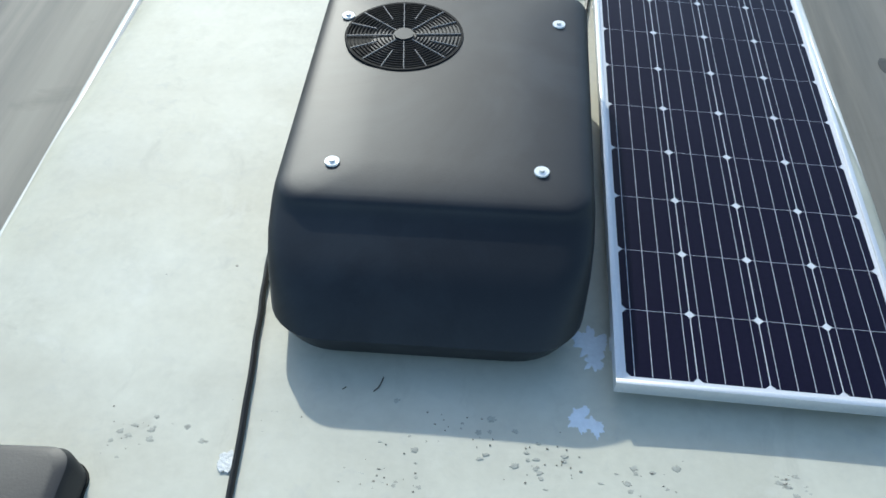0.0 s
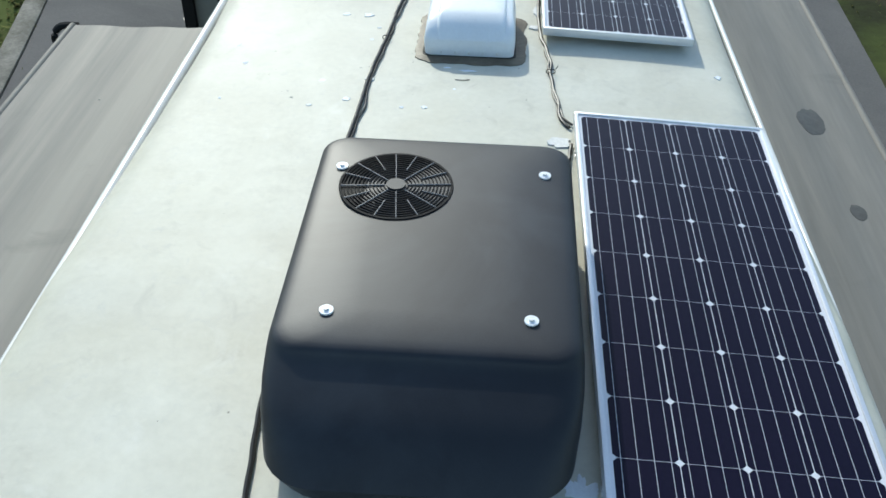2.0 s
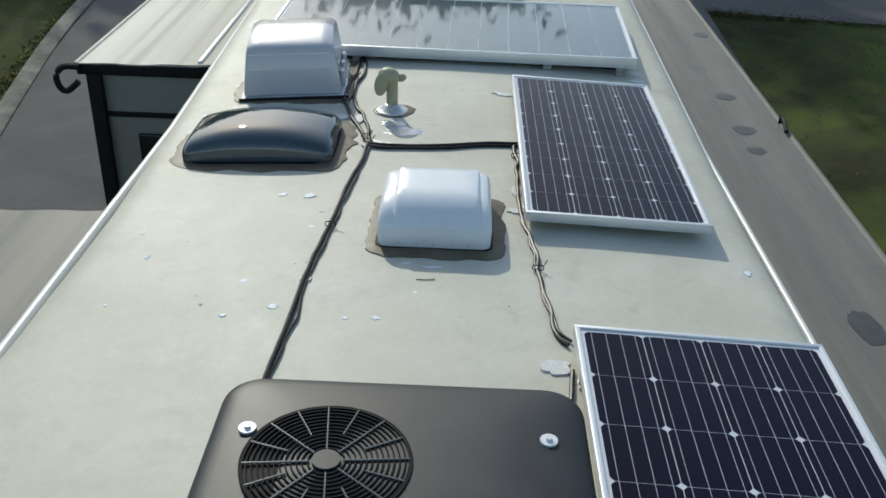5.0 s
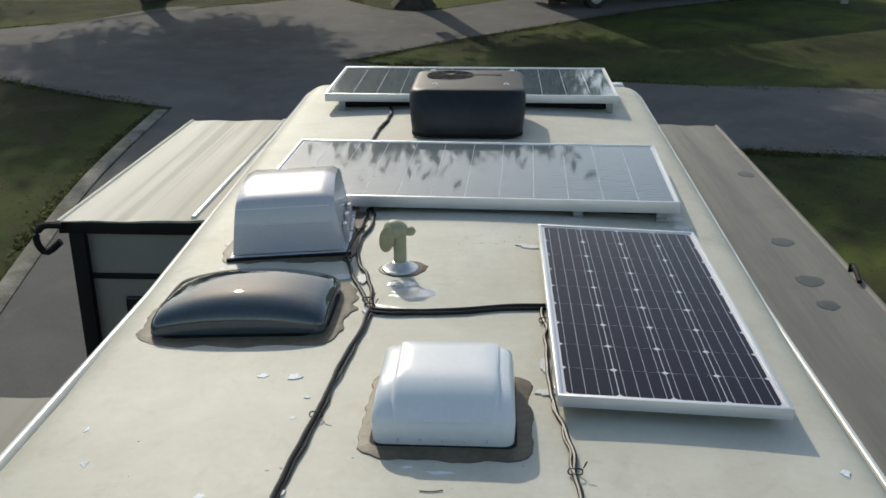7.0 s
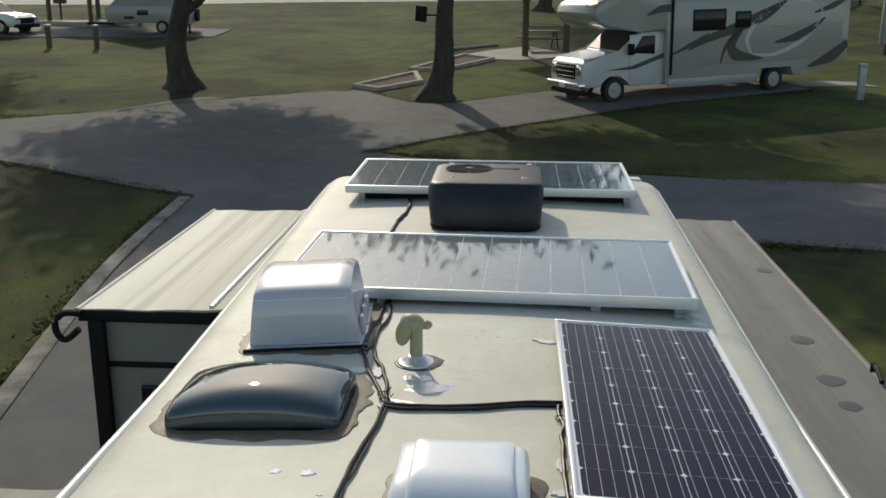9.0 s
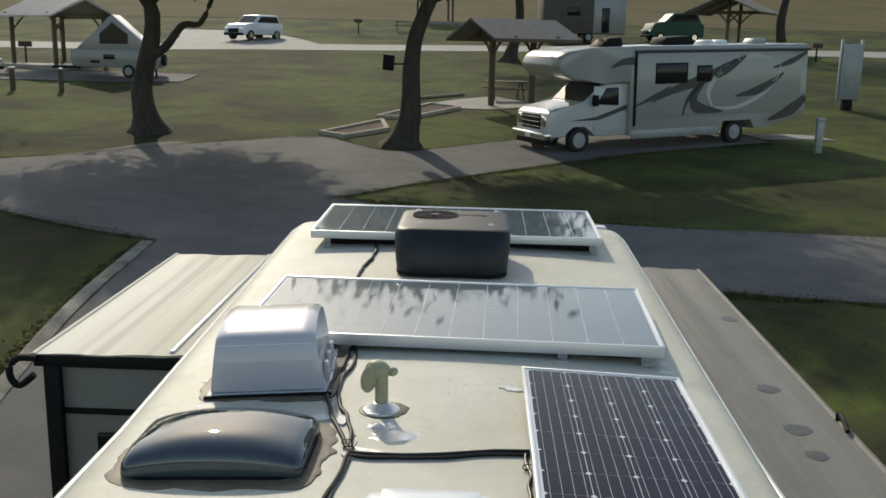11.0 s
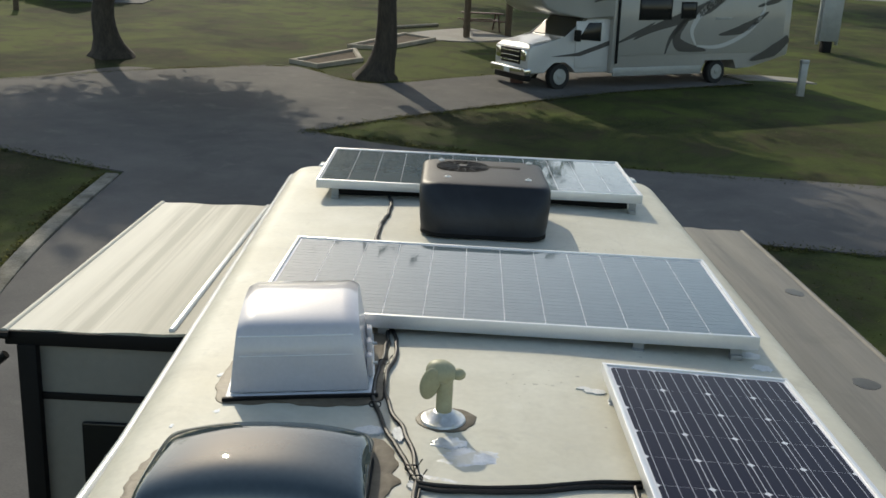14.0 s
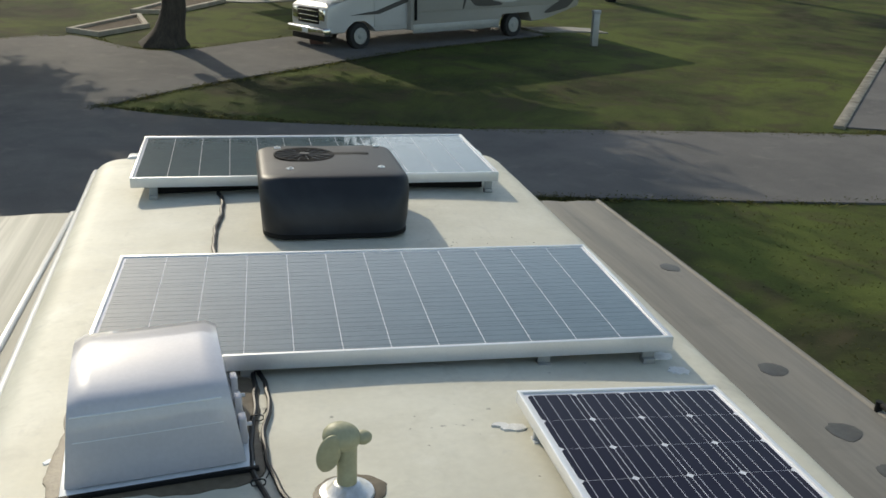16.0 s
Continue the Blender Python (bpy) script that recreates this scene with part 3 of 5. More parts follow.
        tube(bm, [(fx + r0 * math.cos(a), fy + r0 * math.sin(a), zf + 0.006), (fx + r1 * math.cos(a), fy + r1 * math.sin(a), zf + 0.006)], 0.0024, 6)
        part("spoke", bm, M["spoke"], t)
    bm = bmesh.new()
    cyl(bm, (fx, fy, zf + 0.006), fr * 0.17, 0.01, 24)
    part("hub", bm, M["ac"], t)
    if boxy:
        # No hollow is cut: a raised black capsule paints the recess's shade.
        part("slot", rings(bmesh.new(), [rrect(fx + fr * 0.8 + k, fx + 0.33 - k, fy - 0.005 + k, fy + 0.045 - k, top - 0.006 + z, 0.022, 5) for z, k in ((0, 0), (0.0062, 0), (0.0072, 0.003))]), M["black"], t, "raised black strip standing in for the shaded slot beside the fan")
    for bx, by, bz in bolts:
        bm = bmesh.new()
        cyl(bm, (bx, by, ROOF + bz), 0.0185, 0.005, 24)
        washer = part("washer", bm, M["vent_white"], t, "white bolt washer")
        bm = bmesh.new()
        cyl(bm, (bx, by, ROOF + bz + 0.005), 0.007, 0.007, 6)
        part("bolt", bm, M["screw"], washer)
    return t


air_conditioner(-0.405, 0.386, 6.385, 7.635, (-0.146, 7.335, 0.166), ((-0.321, 7.43, 0.2955), (0.297, 7.432, 0.2945), (-0.265, 6.779, 0.2985), (0.252, 6.78, 0.2985)), "dark grey rooftop air conditioner with four white bolts, facing the ladder")
air_conditioner(-0.380, 0.330, 12.14, 12.93, (-0.145, 12.64, 0.148), ((-0.27, 12.83, 0.2945), (0.25, 12.85, 0.2945), (-0.23, 12.36, 0.295), (0.21, 12.37, 0.295)), "dark grey rooftop air conditioner in front of a crosswise solar panel", True)


# ---- solar panels ----
def cell_mesh(cw, ch, poly=False):
    bm = bmesh.new()
    c = min(cw, ch) * (0.004 if poly else 0.066)
    a, b = cw / 2 - (0.0016 if poly else 0.0012), ch / 2 - (0.0003 if poly else 0.0008)
    pts = [(a - c, -b), (a, -b + c), (a, b - c), (a - c, b), (-a + c, b), (-a, b - c), (-a, -b + c), (-a + c, -b)]
    rings(bm, [[(x, y, 0) for x, y in pts], [(x, y, 0.0004) for x, y in pts]])
    me = bpy.data.meshes.new("cell")
    bm.to_mesh(me)
    bm.free()
    me.materials.append(M["poly_cell" if poly else "cell"])
    return me


def solar_panel(x0, x1, y0, y1, top, nx, ny, feet, label, bars=4, along="y"):
    t = thing("solar_panel", label, "solar panel", "solar panels")
    f, h = 0.014, (0.036 if along == "y" else 0.055)
    for a in ((x0, x1, y0, y0 + f), (x0, x1, y1 - f, y1), (x0, x0 + f, y0 + f, y1 - f), (x1 - f, x1, y0 + f, y1 - f)):
        part("frame_rail", boxed(*a, top - h, top, 0.0015), M["alu"], t, "silver aluminium frame rail")
    z = top - 0.006
    part("backsheet", boxed(x0 + f, x1 - f, y0 + f, y1 - f, z - 0.006, z), M["sheet"], t)
    mx, my = f + 0.010, f + 0.012
    cw, ch = (x1 - x0 - 2 * mx) / nx, (y1 - y0 - 2 * my) / ny
    me = cell_mesh(cw, ch, along == "x")
    for i in range(nx):
        for j in range(ny):
            c = new("cell", me)
            c.parent = t
            c.location = (x0 + mx + cw * (i + 0.5), y0 + my + ch * (j + 0.5), z)
    wbar = 0.00075 if along == "y" else 0.0004
    if along == "y":
        me = bpy.data.meshes.new("busbar")
        bm = boxed(-wbar, wbar, y0 + my, y1 - my, z, z + 0.0008)
        spots = [(x0 + mx + cw * (i + (k + 0.5) / bars), 0, 0) for i in range(nx) for k in range(bars)]
    else:
        me = bpy.data.meshes.new("busbar")
        bm = boxed(x0 + mx, x1 - mx, -wbar, wbar, z, z + 0.0008)
        spots = [(0, y0 + my + ch * (j + (k + 0.5) / bars), 0) for j in range(ny) for k in range(bars)]
    bm.to_mesh(me)
    bm.free()
    me.materials.append(M["bus" if along == "y" else "bus_dim"])
    for q in spots:
        c = new("busbar", me)
        c.parent, c.location = t, q
    wf = 0.018 if along == "y" else 0.022
    for fx, fy in feet:
        bm = bmesh.new()
        box(bm, fx - wf, fx + wf, fy - 0.02, fy + 0.02, ROOF - 0.016, ROOF + 0.003, 0.001)
        box(bm, fx - wf, fx + wf, fy - 0.003, fy + 0.003, ROOF - 0.014, top - h + 0.004, 0.0008)
        part("mounting_bracket", bm, M["alu" if along == "y" else "boxgrey"], t)
    if along == "x":
        # Added black strip: paints the shadow in the gap below the panel's front edge.
        part("gap_shade_strip", boxed(x0 + 0.10, x1 - 0.07, y0 + 0.10, y0 + 0.14, ROOF - 0.012, top - h + 0.002, 0.002), M["black"], t, "added black strip standing in for the shade under the panel")
    return t


settle(solar_panel(0.438, 1.155, 6.33, 8.21, ROOF + 0.072, 4, 9, ((0.46, 6.5), (0.46, 8.02), (1.13, 6.5), (1.13, 8.02)), "dark blue solar panel beside the air conditioner", 4), 0.797, 7.27)
settle(solar_panel(0.333, 0.995, 8.912, 10.396, ROOF + 0.072, 4, 9, ((0.355, 9.1), (0.355, 10.22), (0.97, 9.1), (0.97, 10.22)), "dark solar panel beside the white roof vent", 4), 0.665, 9.65)
settle(solar_panel(-0.965, 1.010, 10.735, 11.725, ROOF + 0.085, 12, 6, ((-0.45, 10.753), (0.55, 10.753), (0.93, 10.753), (-0.85, 10.753), (-0.45, 11.70), (0.55, 11.70)), "wide crosswise solar panel reflecting the pale sky", 4, "x"), 0.0, 11.23, -1.6, 0.9)
settle(solar_panel(-1.035, 0.985, 13.01, 13.985, ROOF + 0.105, 12, 6, ((0.93, 13.028), (-0.92, 13.028), (-0.5, 13.95), (0.5, 13.95)), "wide crosswise solar panel at the front end of the roof", 4, "x"), 0.0, 13.50, 0.0, 1.2, 0.005)

# ---- roof vents and skylight ----
v = thing("roof_vent", "small white plastic roof vent lid, closed", "roof vent")
vx0, vx1, vy0, vy1 = -0.178, 0.214, 8.738, 9.125
loops = []
for z, f, s, b, r in ((0.004, 0.003, 0.003, 0.0, 0.03), (0.060, 0.0, 0.0, 0.0, 0.03), (0.078, 0.008, 0.002, 0.004, 0.032), (0.098, 0.030, 0.006, 0.012, 0.035), (0.113, 0.065, 0.011, 0.028, 0.038), (0.122, 0.105, 0.020, 0.05, 0.04), (0.127, 0.16, 0.05, 0.09, 0.04)):
    loops.append(rrect(vx0 + s, vx1 - s, vy0 + f, vy1 - b, ROOF + z * 1.14, r, 6))
lid = part("lid", rings(bmesh.new(), loops), M["vent_white"], v)
loops = []
for z, f, k in ((0.070, -0.002, 0.0), (0.106, 0.028, 0.0), (0.126, 0.068, 0.001), (0.136, 0.100, 0.004), (0.140, 0.125, 0.014), (0.142, 0.16, 0.05)):
    loops.append(rrect(vx0 + 0.055 + k, vx1 - 0.045 - k, vy0 + f, vy1 - 0.05 - k, ROOF + z * 1.14, 0.02, 5))
part("raised_panel", rings(bmesh.new(), loops), M["vent_white"], lid)
for k in range(5):
    bm = bmesh.new()
    cyl(bm, (vx0 + 0.075 + 0.06 * k, vy0 - 0.001, ROOF + 0.022), 0.0045, 0.006, 10, "y")
    part("screw", bm, M["screw"], v)
part("flange", rings(bmesh.new(), [rrect(vx0 - 0.006, vx1 + 0.006, vy0 - 0.006, vy1 + 0.006, ROOF - 0.006 + k, 0.03, 5) for k in (0, 0.012)]), M["black"], v)
tagged(ob_from("roof_sealant", blob(0.022, 8.92, ROOF, 0.245, 0.24, 3, 0.10, 72, 0.006, 6.0), M["sealant"]), "brown lap sealant round the white roof vent", "sealant", "sealant on roof")

cover = v = thing("vent_cover", "tall glossy grey-white vent cover with a rounded top", "vent cover")
prof = [(10.112, 0.02), (10.116, 0.09), (10.125, 0.16), (10.137, 0.212), (10.147, 0.236), (10.154, 0.246), (10.165, 0.254), (10.185, 0.262), (10.22, 0.271), (10.28, 0.283), (10.34, 0.290), (10.40, 0.292), (10.50, 0.284), (10.56, 0.27), (10.585, 0.24), (10.60, 0.13), (10.61, 0.02)]
bm = bmesh.new()
loops = []
n = 14
for i in range(n + 1):
    u = i / n
    k = 1 - 0.05 * max(0, (abs(2 * u - 1) - 0.86) / 0.14) ** 2
    loop = []
    for y, z in prof:
        lean = 0.034 * z / 0.29
        x = -0.925 + lean + (0.445 - 2 * lean) * u
        loop.append((x, 10.36 + (y - 10.36) * (0.5 + 0.5 * k), ROOF + z * k * 0.95))
    loops.append(loop)
hood = part("hood", rings(bm, loops), M["vent_grey"], v)
for z, y, w in ((0.218, 10.1385, 0.0024), (0.150, 10.1235, 0.0012)):
    bm = bmesh.new()
    tube(bm, [(-0.905 + 0.014, y, ROOF + z * 0.95), (-0.7, y - 0.001, ROOF + z * 0.95), (-0.53, y, ROOF + z * 0.95)], w, 8)
    part("seam", bm, M["vent_white"], hood)
part("flange", boxed(-0.936, -0.462, 10.092, 10.64, ROOF - 0.006, ROOF + 0.012, 0.004), M["vent_white"], v)
part("gasket", boxed(-0.944, -0.454, 10.078, 10.093, ROOF - 0.01, ROOF + 0.016, 0.003), M["black"], v)
for y in (10.2, 10.33, 10.46):
    part("side_louvre", boxed(-0.489, -0.468, y, y + 0.05, ROOF + 0.02, ROOF + 0.10, 0.006), M["vent_grey"], v)
for y in (10.26, 10.44):
    bm = bmesh.new()
    cyl(bm, (-0.462, y, ROOF + 0.05), 0.006, 0.02, 10, "x")
    part("bolt", bm, M["screw"], v)
settle(cover, -0.70, 10.36, 5.2)
cover.matrix_world = Matrix.Translation((-0.022, 0.068, 0)) @ cover.matrix_world @ Matrix.Translation((-0.70, 0, 0)) @ Matrix.Diagonal((1.05, 1, 1, 1)) @ Matrix.Translation((0.70, 0, 0))
tagged(ob_from("roof_sealant", blob(-0.712, 10.43, ROOF, 0.285, 0.325, 8, 0.09, 96, 0.006, 7.0), M["sealant"]), "brown uneven lap sealant round the tall vent cover", "sealant", "sealant on roof")

s = thing("skylight", "smoked acrylic skylight dome glinting in the sun", "skylight")
loops = []
for i in range(33):
    u = -math.cos(math.pi * i / 32)
    end = max(0.0, 1 - (1 - abs(u)) / 0.10)
    tall = (0.070 + 0.052 * (1 - abs(u) ** 2.4)) * (1 - 0.22 * end ** 2)
    deep = 0.200 * (1 - 0.10 * end ** 2)
    loop = []
    for k in range(25):
        a = math.pi * k / 24
        c, q = math.cos(a), math.sin(a)
        loop.append((-0.708 + 0.304 * u, 9.565 - deep * math.copysign(abs(c) ** 0.62, c), ROOF + 0.004 + tall * q ** 0.50))
    loops.append(loop)
part("dome", rings(bmesh.new(), loops), M["smoke"], s)
settle(s, -0.705, 9.565)
s.location += Vector((-0.018, 0.055, 0.0))
part("rim", rings(bmesh.new(), [rrect(-1.020, -0.400, 9.352, 9.775, ROOF - 0.006 + k, 0.10, 8) for k in (0, 0.014)]), M["black"], s)
tagged(ob_from("roof_sealant", blob(-0.725, 9.615, ROOF - 0.001, 0.372, 0.268, 13, 0.13, 96, 0.006, 4.0), M["sealant"]), "brown lap sealant puddle round the skylight", "sealant", "sealant on roof")

# vent pipe with its swivelling cap
p = thing("vent_pipe", "olive-beige plumbing vent pipe with a scoop cap", "vent pipe")
px, py = -0.222, 10.03
bm = bmesh.new()
cyl(bm, (px, py, ROOF + 0.065), 0.026, 0.15, 20)
part("pipe", bm, M["pipe"], p)
bm = bmesh.new()
bmesh.ops.create_uvsphere(bm, u_segments=24, v_segments=14, radius=1.0, matrix=Matrix.Translation((px - 0.014, py, ROOF + 0.166)) @ Euler((0, 0.22, 0)).to_matrix().to_4x4() @ Matrix.Diagonal((0.050, 0.042, 0.038, 1)))
cap = part("scoop", bm, M["pipe"], p)
bm = bmesh.new()
bmesh.ops.create_uvsphere(bm, u_segments=24, v_segments=14, radius=1.0, matrix=Matrix.Translation((px - 0.048, py - 0.022, ROOF + 0.132)) @ Euler((0.25, 0.18, 0)).to_matrix().to_4x4() @ Matrix.Diagonal((0.031, 0.016, 0.062, 1)))
part("vane", bm, M["pipe"], cap)
bm = bmesh.new()
bmesh.ops.create_uvsphere(bm, u_segments=16, v_segments=10, radius=1.0, matrix=Matrix.Translation((px + 0.040, py, ROOF + 0.160)) @ Matrix.Diagonal((0.024, 0.020, 0.019, 1)))
part("nub", bm, M["pipe"], cap)
bm = bmesh.new()
rings(bm, [[(px + r * math.cos(2 * math.pi * i / 32), py + r * math.sin(2 * math.pi * i / 32), ROOF + z) for i in range(32)] for r, z in ((0.075, -0.004), (0.07, 0.008), (0.05, 0.014), (0.036, 0.03), (0.028, 0.034))])
part("boot", bm, M["foil"], p, "silver sealed pipe boot")
tagged(ob_from("roof_sealant", blob(px + 0.01, py + 0.005, ROOF - 0.002, 0.095, 0.085, 21, 0.12, 48, 0.005), M["sealant"]), "brown sealant ring round the vent pipe", "sealant", "sealant on roof")
for x, y, rx, ry, sd in ((-0.205, 9.70, 0.10, 0.05, 30), (-0.14, 9.80, 0.085, 0.055, 31), (-0.20, 9.88, 0.05, 0.04, 32)):
    tagged(ob_from("silver_patch", blob(x, y, ROOF - 0.001, rx, ry, sd, 0.42, 64, 0.0008 + 0.0008 * (sd - 30)), M["foil"]), "patch of silver roof coating near the vent pipe", "roof patch", "silver patches")

# small grey lid close to the ladder
g = thing("refrigerator_vent", "dark grey plastic vent lid on the roof", "roof vent")
part("lid", rings(bmesh.new(), [rrect(-1.07 + k, -0.712 - k, 5.58 + k, 6.075 - k, ROOF + z, 0.05, 6) for z, k in ((0.0, 0.0), (0.075, 0.004), (0.092, 0.012), (0.1, 0.03))]), M["ac"], g)
settle(g, -0.89, 5.83)
part("flange", rings(bmesh.new(), [rrect(-1.072, -0.710, 5.578, 6.077, ROOF - 0.01 + k, 0.05, 6) for k in (0, 0.02)]), M["black"], g)


# ---- cables ----
def cable(pts, r, label, z=0.008, wob=0.006, seed=0):
    line = smooth_line([(x, y, deck(x) + z) for x, y in pts], 8)
    line = [q + Vector((wob * noise.noise(Vector((q.y * 9, q.x * 9, seed))), wob * noise.noise(Vector((q.x * 9, q.y * 9, seed + 5))), 0.002 * noise.noise(Vector((q.y * 5, 0, seed))))) for q in line]
    return tagged(ob_from("cable", tube(bmesh.new(), line, r, 8), M["cable"]), label, "cable", "roof cables")


main = [(-0.365, 5.4), (-0.378, 5.8), (-0.391, 6.03), (-0.410, 6.28), (-0.432, 6.52), (-0.448, 6.72), (-0.458, 7.2), (-0.43, 7.75), (-0.402, 8.10), (-0.384, 8.56), (-0.356, 8.87), (-0.329, 9.22), (-0.300, 9.45), (-0.292, 9.62)]
cable(main, 0.0080, "thick black cable running along the roof", 0.009, 0.006, 1)
cable([(x + 0.014, y + 0.01) for x, y in main[7:]], 0.0042, "thin black cable beside the thick one", 0.006, 0.012, 2)
cable([(-0.292, 9.62), (-0.335, 9.76), (-0.41, 9.97), (-0.455, 10.18), (-0.455, 10.40), (-0.44, 10.60), (-0.445, 10.80)], 0.008, "black cable leading under the crosswise panel", 0.008, 0.012, 3)
cable([(-0.285, 9.62), (-0.305, 9.77), (-0.345, 9.94), (-0.405, 10.14), (-0.42, 10.38), (-0.40, 10.60), (-0.43, 10.80)], 0.008, "black cable leading under the crosswise panel", 0.008, 0.014, 4)
branch = [(-0.292, 9.622), (-0.17, 9.605), (0.04, 9.625), (0.20, 9.665), (0.345, 9.68)]
cable(branch, 0.007, "black cable crossing to the solar panel", 0.012, 0.006, 5)
cable([(x, y - 0.018) for x, y in branch], 0.007, "black cable crossing to the solar panel", 0.008, 0.008, 6)
cable([(0.325, 9.66), (0.326, 9.50), (0.325, 9.30), (0.322, 9.10), (0.335, 8.95), (0.352, 8.83), (0.366, 8.65), (0.376, 8.50), (0.386, 8.38), (0.398, 8.26), (0.43, 8.20)], 0.007, "black cable along the panel edge", 0.008, 0.014, 7)
cable([(0.33, 8.98), (0.348, 8.86), (0.352, 8.70), (0.374, 8.54), (0.382, 8.42), (0.40, 8.28), (0.44, 8.22)], 0.005, "thin black cable along the panel edge", 0.008, 0.016, 8)
cable([(-0.58, 11.70), (-0.59, 12.05), (-0.595, 12.30), (-0.57, 12.55), (-0.558, 12.80), (-0.58, 13.05)], 0.011, "black cable between the crosswise panels", 0.010, 0.012, 9)
cable([(0.398, 7.0), (0.403, 7.3), (0.407, 7.6), (0.41, 7.85), (0.43, 8.08)], 0.007, "black cable between air conditioner and panel", 0.008, 0.006, 10)
for i, (x, y) in enumerate(((-0.295, 9.645), (-0.310, 9.70), (0.328, 9.55), (0.366, 8.63), (-0.44, 10.45), (-0.352, 8.88), (-0.445, 10.10))):
    bm = bmesh.new()
    lo = [(x + 0.019 * math.cos(a), y + 0.003 * math.sin(3 * a), ROOF + 0.009 + 0.011 * math.sin(a)) for a in [2 * math.pi * k / 14 for k in range(15)]]
    tube(bm, lo, 0.0022, 6)
    tube(bm, [(x + 0.02, y, ROOF + 0.02), (x + 0.03, y + 0.012, ROOF + 0.032)], 0.002, 6)
    tagged(ob_from("cable_tie", bm, M["cable"]), "black cable tie round the roof cables", "cable tie", "cable ties")

# white caulk at screws and cable clips
for i, (x, y, rx, ry) in enumerate(((0.385, 8.09, 0.045, 0.035), (0.310, 9.055, 0.035, 0.02), (0.318, 9.23, 0.02, 0.05), (0.305, 10.30, 0.04, 0.02), (0.265, 10.32, 0.025, 0.012), (-0.385, 8.515, 0.02, 0.018), (-0.29, 9.62, 0.03, 0.03), (-0.36, 9.92, 0.02, 0.05), (-0.45, 9.94, 0.05, 0.03), (-0.416, 6.10, 0.022, 0.03), (0.98, 10.77, 0.05, 0.03), (1.0, 10.65, 0.04, 0.03))):
    tagged(ob_from("caulk_blob", blob(x, y, ROOF, rx, ry, 60 + i, 0.38, 40, 0.006), M["caulk"]), "lumpy white caulk blob on the roof", "caulk", "caulk blobs")

# flaked paint and dirt on the roof
def scatter(name, spots, mat, label, category, thick=0.0012):
    bm = bmesh.new()
    for k, (x, y, rx, ry) in enumerate(spots):
        b2 = blob(x, y, ROOF, rx, ry, k * 1.7 + x * 3 + y, 0.7, 22, thick)
        me = bpy.data.meshes.new("tmp")
        b2.to_mesh(me)
        b2.free()
        bm.from_mesh(me)
        bpy.data.meshes.remove(me)
    return tagged(ob_from(name, bm, mat), label, category, kind="stuff")


rng = random.Random(4)
spots = [(-0.464, 9.129, 0.022, 0.018), (-0.567, 9.136, 0.016, 0.013), (-0.141, 8.305, 0.013, 0.01), (-0.23, 8.30, 0.009, 0.007), (-0.58, 8.504, 0.014, 0.01), (-0.458, 8.353, 0.015, 0.012), (-0.028, 8.46, 0.007, 0.006), (-0.40, 9.0, 0.01, 0.006), (-0.6, 8.3, 0.01, 0.007), (-0.42, 8.88, 0.01, 0.008), (0.02, 8.62, 0.03, 0.008), (-0.07, 8.64, 0.015, 0.006)]
for k in range(34):
    spots.append((rng.choice((-1, -1, -1, 1)) * rng.uniform(0.92, 1.09), rng.uniform(8.3, 14), rng.uniform(0.004, 0.013), rng.uniform(0.006, 0.016)))
scatter("paint_flakes", spots, M["flake"], "small white paint flakes on the roof", "paint flakes")
for i, (x, y, rx, ry) in enumerate(((0.396, 6.50, 0.038, 0.048), (0.402, 6.445, 0.020, 0.027), (0.366, 6.275, 0.024, 0.03), (0.402, 6.255, 0.018, 0.024))):
    tagged(ob_from("paint_patch", blob(x, y, ROOF - 0.0005, rx, ry, 80 + i, 0.75, 60, 0.001), M["flake"]), "flaked pale blue-white paint patch on the roof", "paint patch", "paint patches")
spots = []
for cx, cy, n, sp in ((-0.065, 6.085, 16, 0.05), (0.10, 6.21, 18, 0.08), (0.28, 6.165, 18, 0.06), (0.49, 6.14, 12, 0.05), (-0.32, 6.24, 6, 0.05), (-0.653, 6.17, 14, 0.05), (0.82, 6.15, 10, 0.03), (-0.5, 6.7, 3, 0.12), (0.1, 8.45, 10, 0.2), (0.25, 10.2, 12, 0.25), (0.5, 10.55, 12, 0.3), (0.75, 12.1, 12, 0.15), (-0.6, 8.6, 6, 0.3), (-0.75, 7.6, 2, 0.2)):
    for k in range(n):
        r = rng.choice((0.0008, 0.0010, 0.0012, 0.0016, 0.0026)) * rng.uniform(0.7, 1.3)
        spots.append((cx + rng.gauss(0, sp), cy + rng.gauss(0, sp * 0.5), r, r * rng.uniform(0.5, 1.1)))
spots = [q for q in spots if abs(q[0]) < 1.05]
scatter("roof_dirt", spots, M["dirt"], "dark lichen spots and grit on the roof", "dirt")
M["grime"] = material("soft_grime", (0.49, 0.475, 0.40), 0.85, vary=0.25, scale=60, fine=200, bump=0)
spots = []
for cx, cy, n, sp in ((-0.065, 6.085, 9, 0.05), (0.10, 6.20, 12, 0.08), (0.28, 6.16, 12, 0.05), (0.49, 6.13, 10, 0.05), (-0.653, 6.165, 9, 0.05), (-0.47, 6.18, 4, 0.05), (0.82, 6.15, 12, 0.03), (0.5, 10.55, 10, 0.25), (0.7, 12.1, 8, 0.15), (-0.6, 8.6, 8, 0.3), (0.1, 10.4, 8, 0.2)):
    for k in range(n):
        r = rng.uniform(0.003, 0.009)
        spots.append((cx + rng.gauss(0, sp), cy + rng.gauss(0, sp * 0.5), r, r * rng.uniform(0.4, 1.0)))
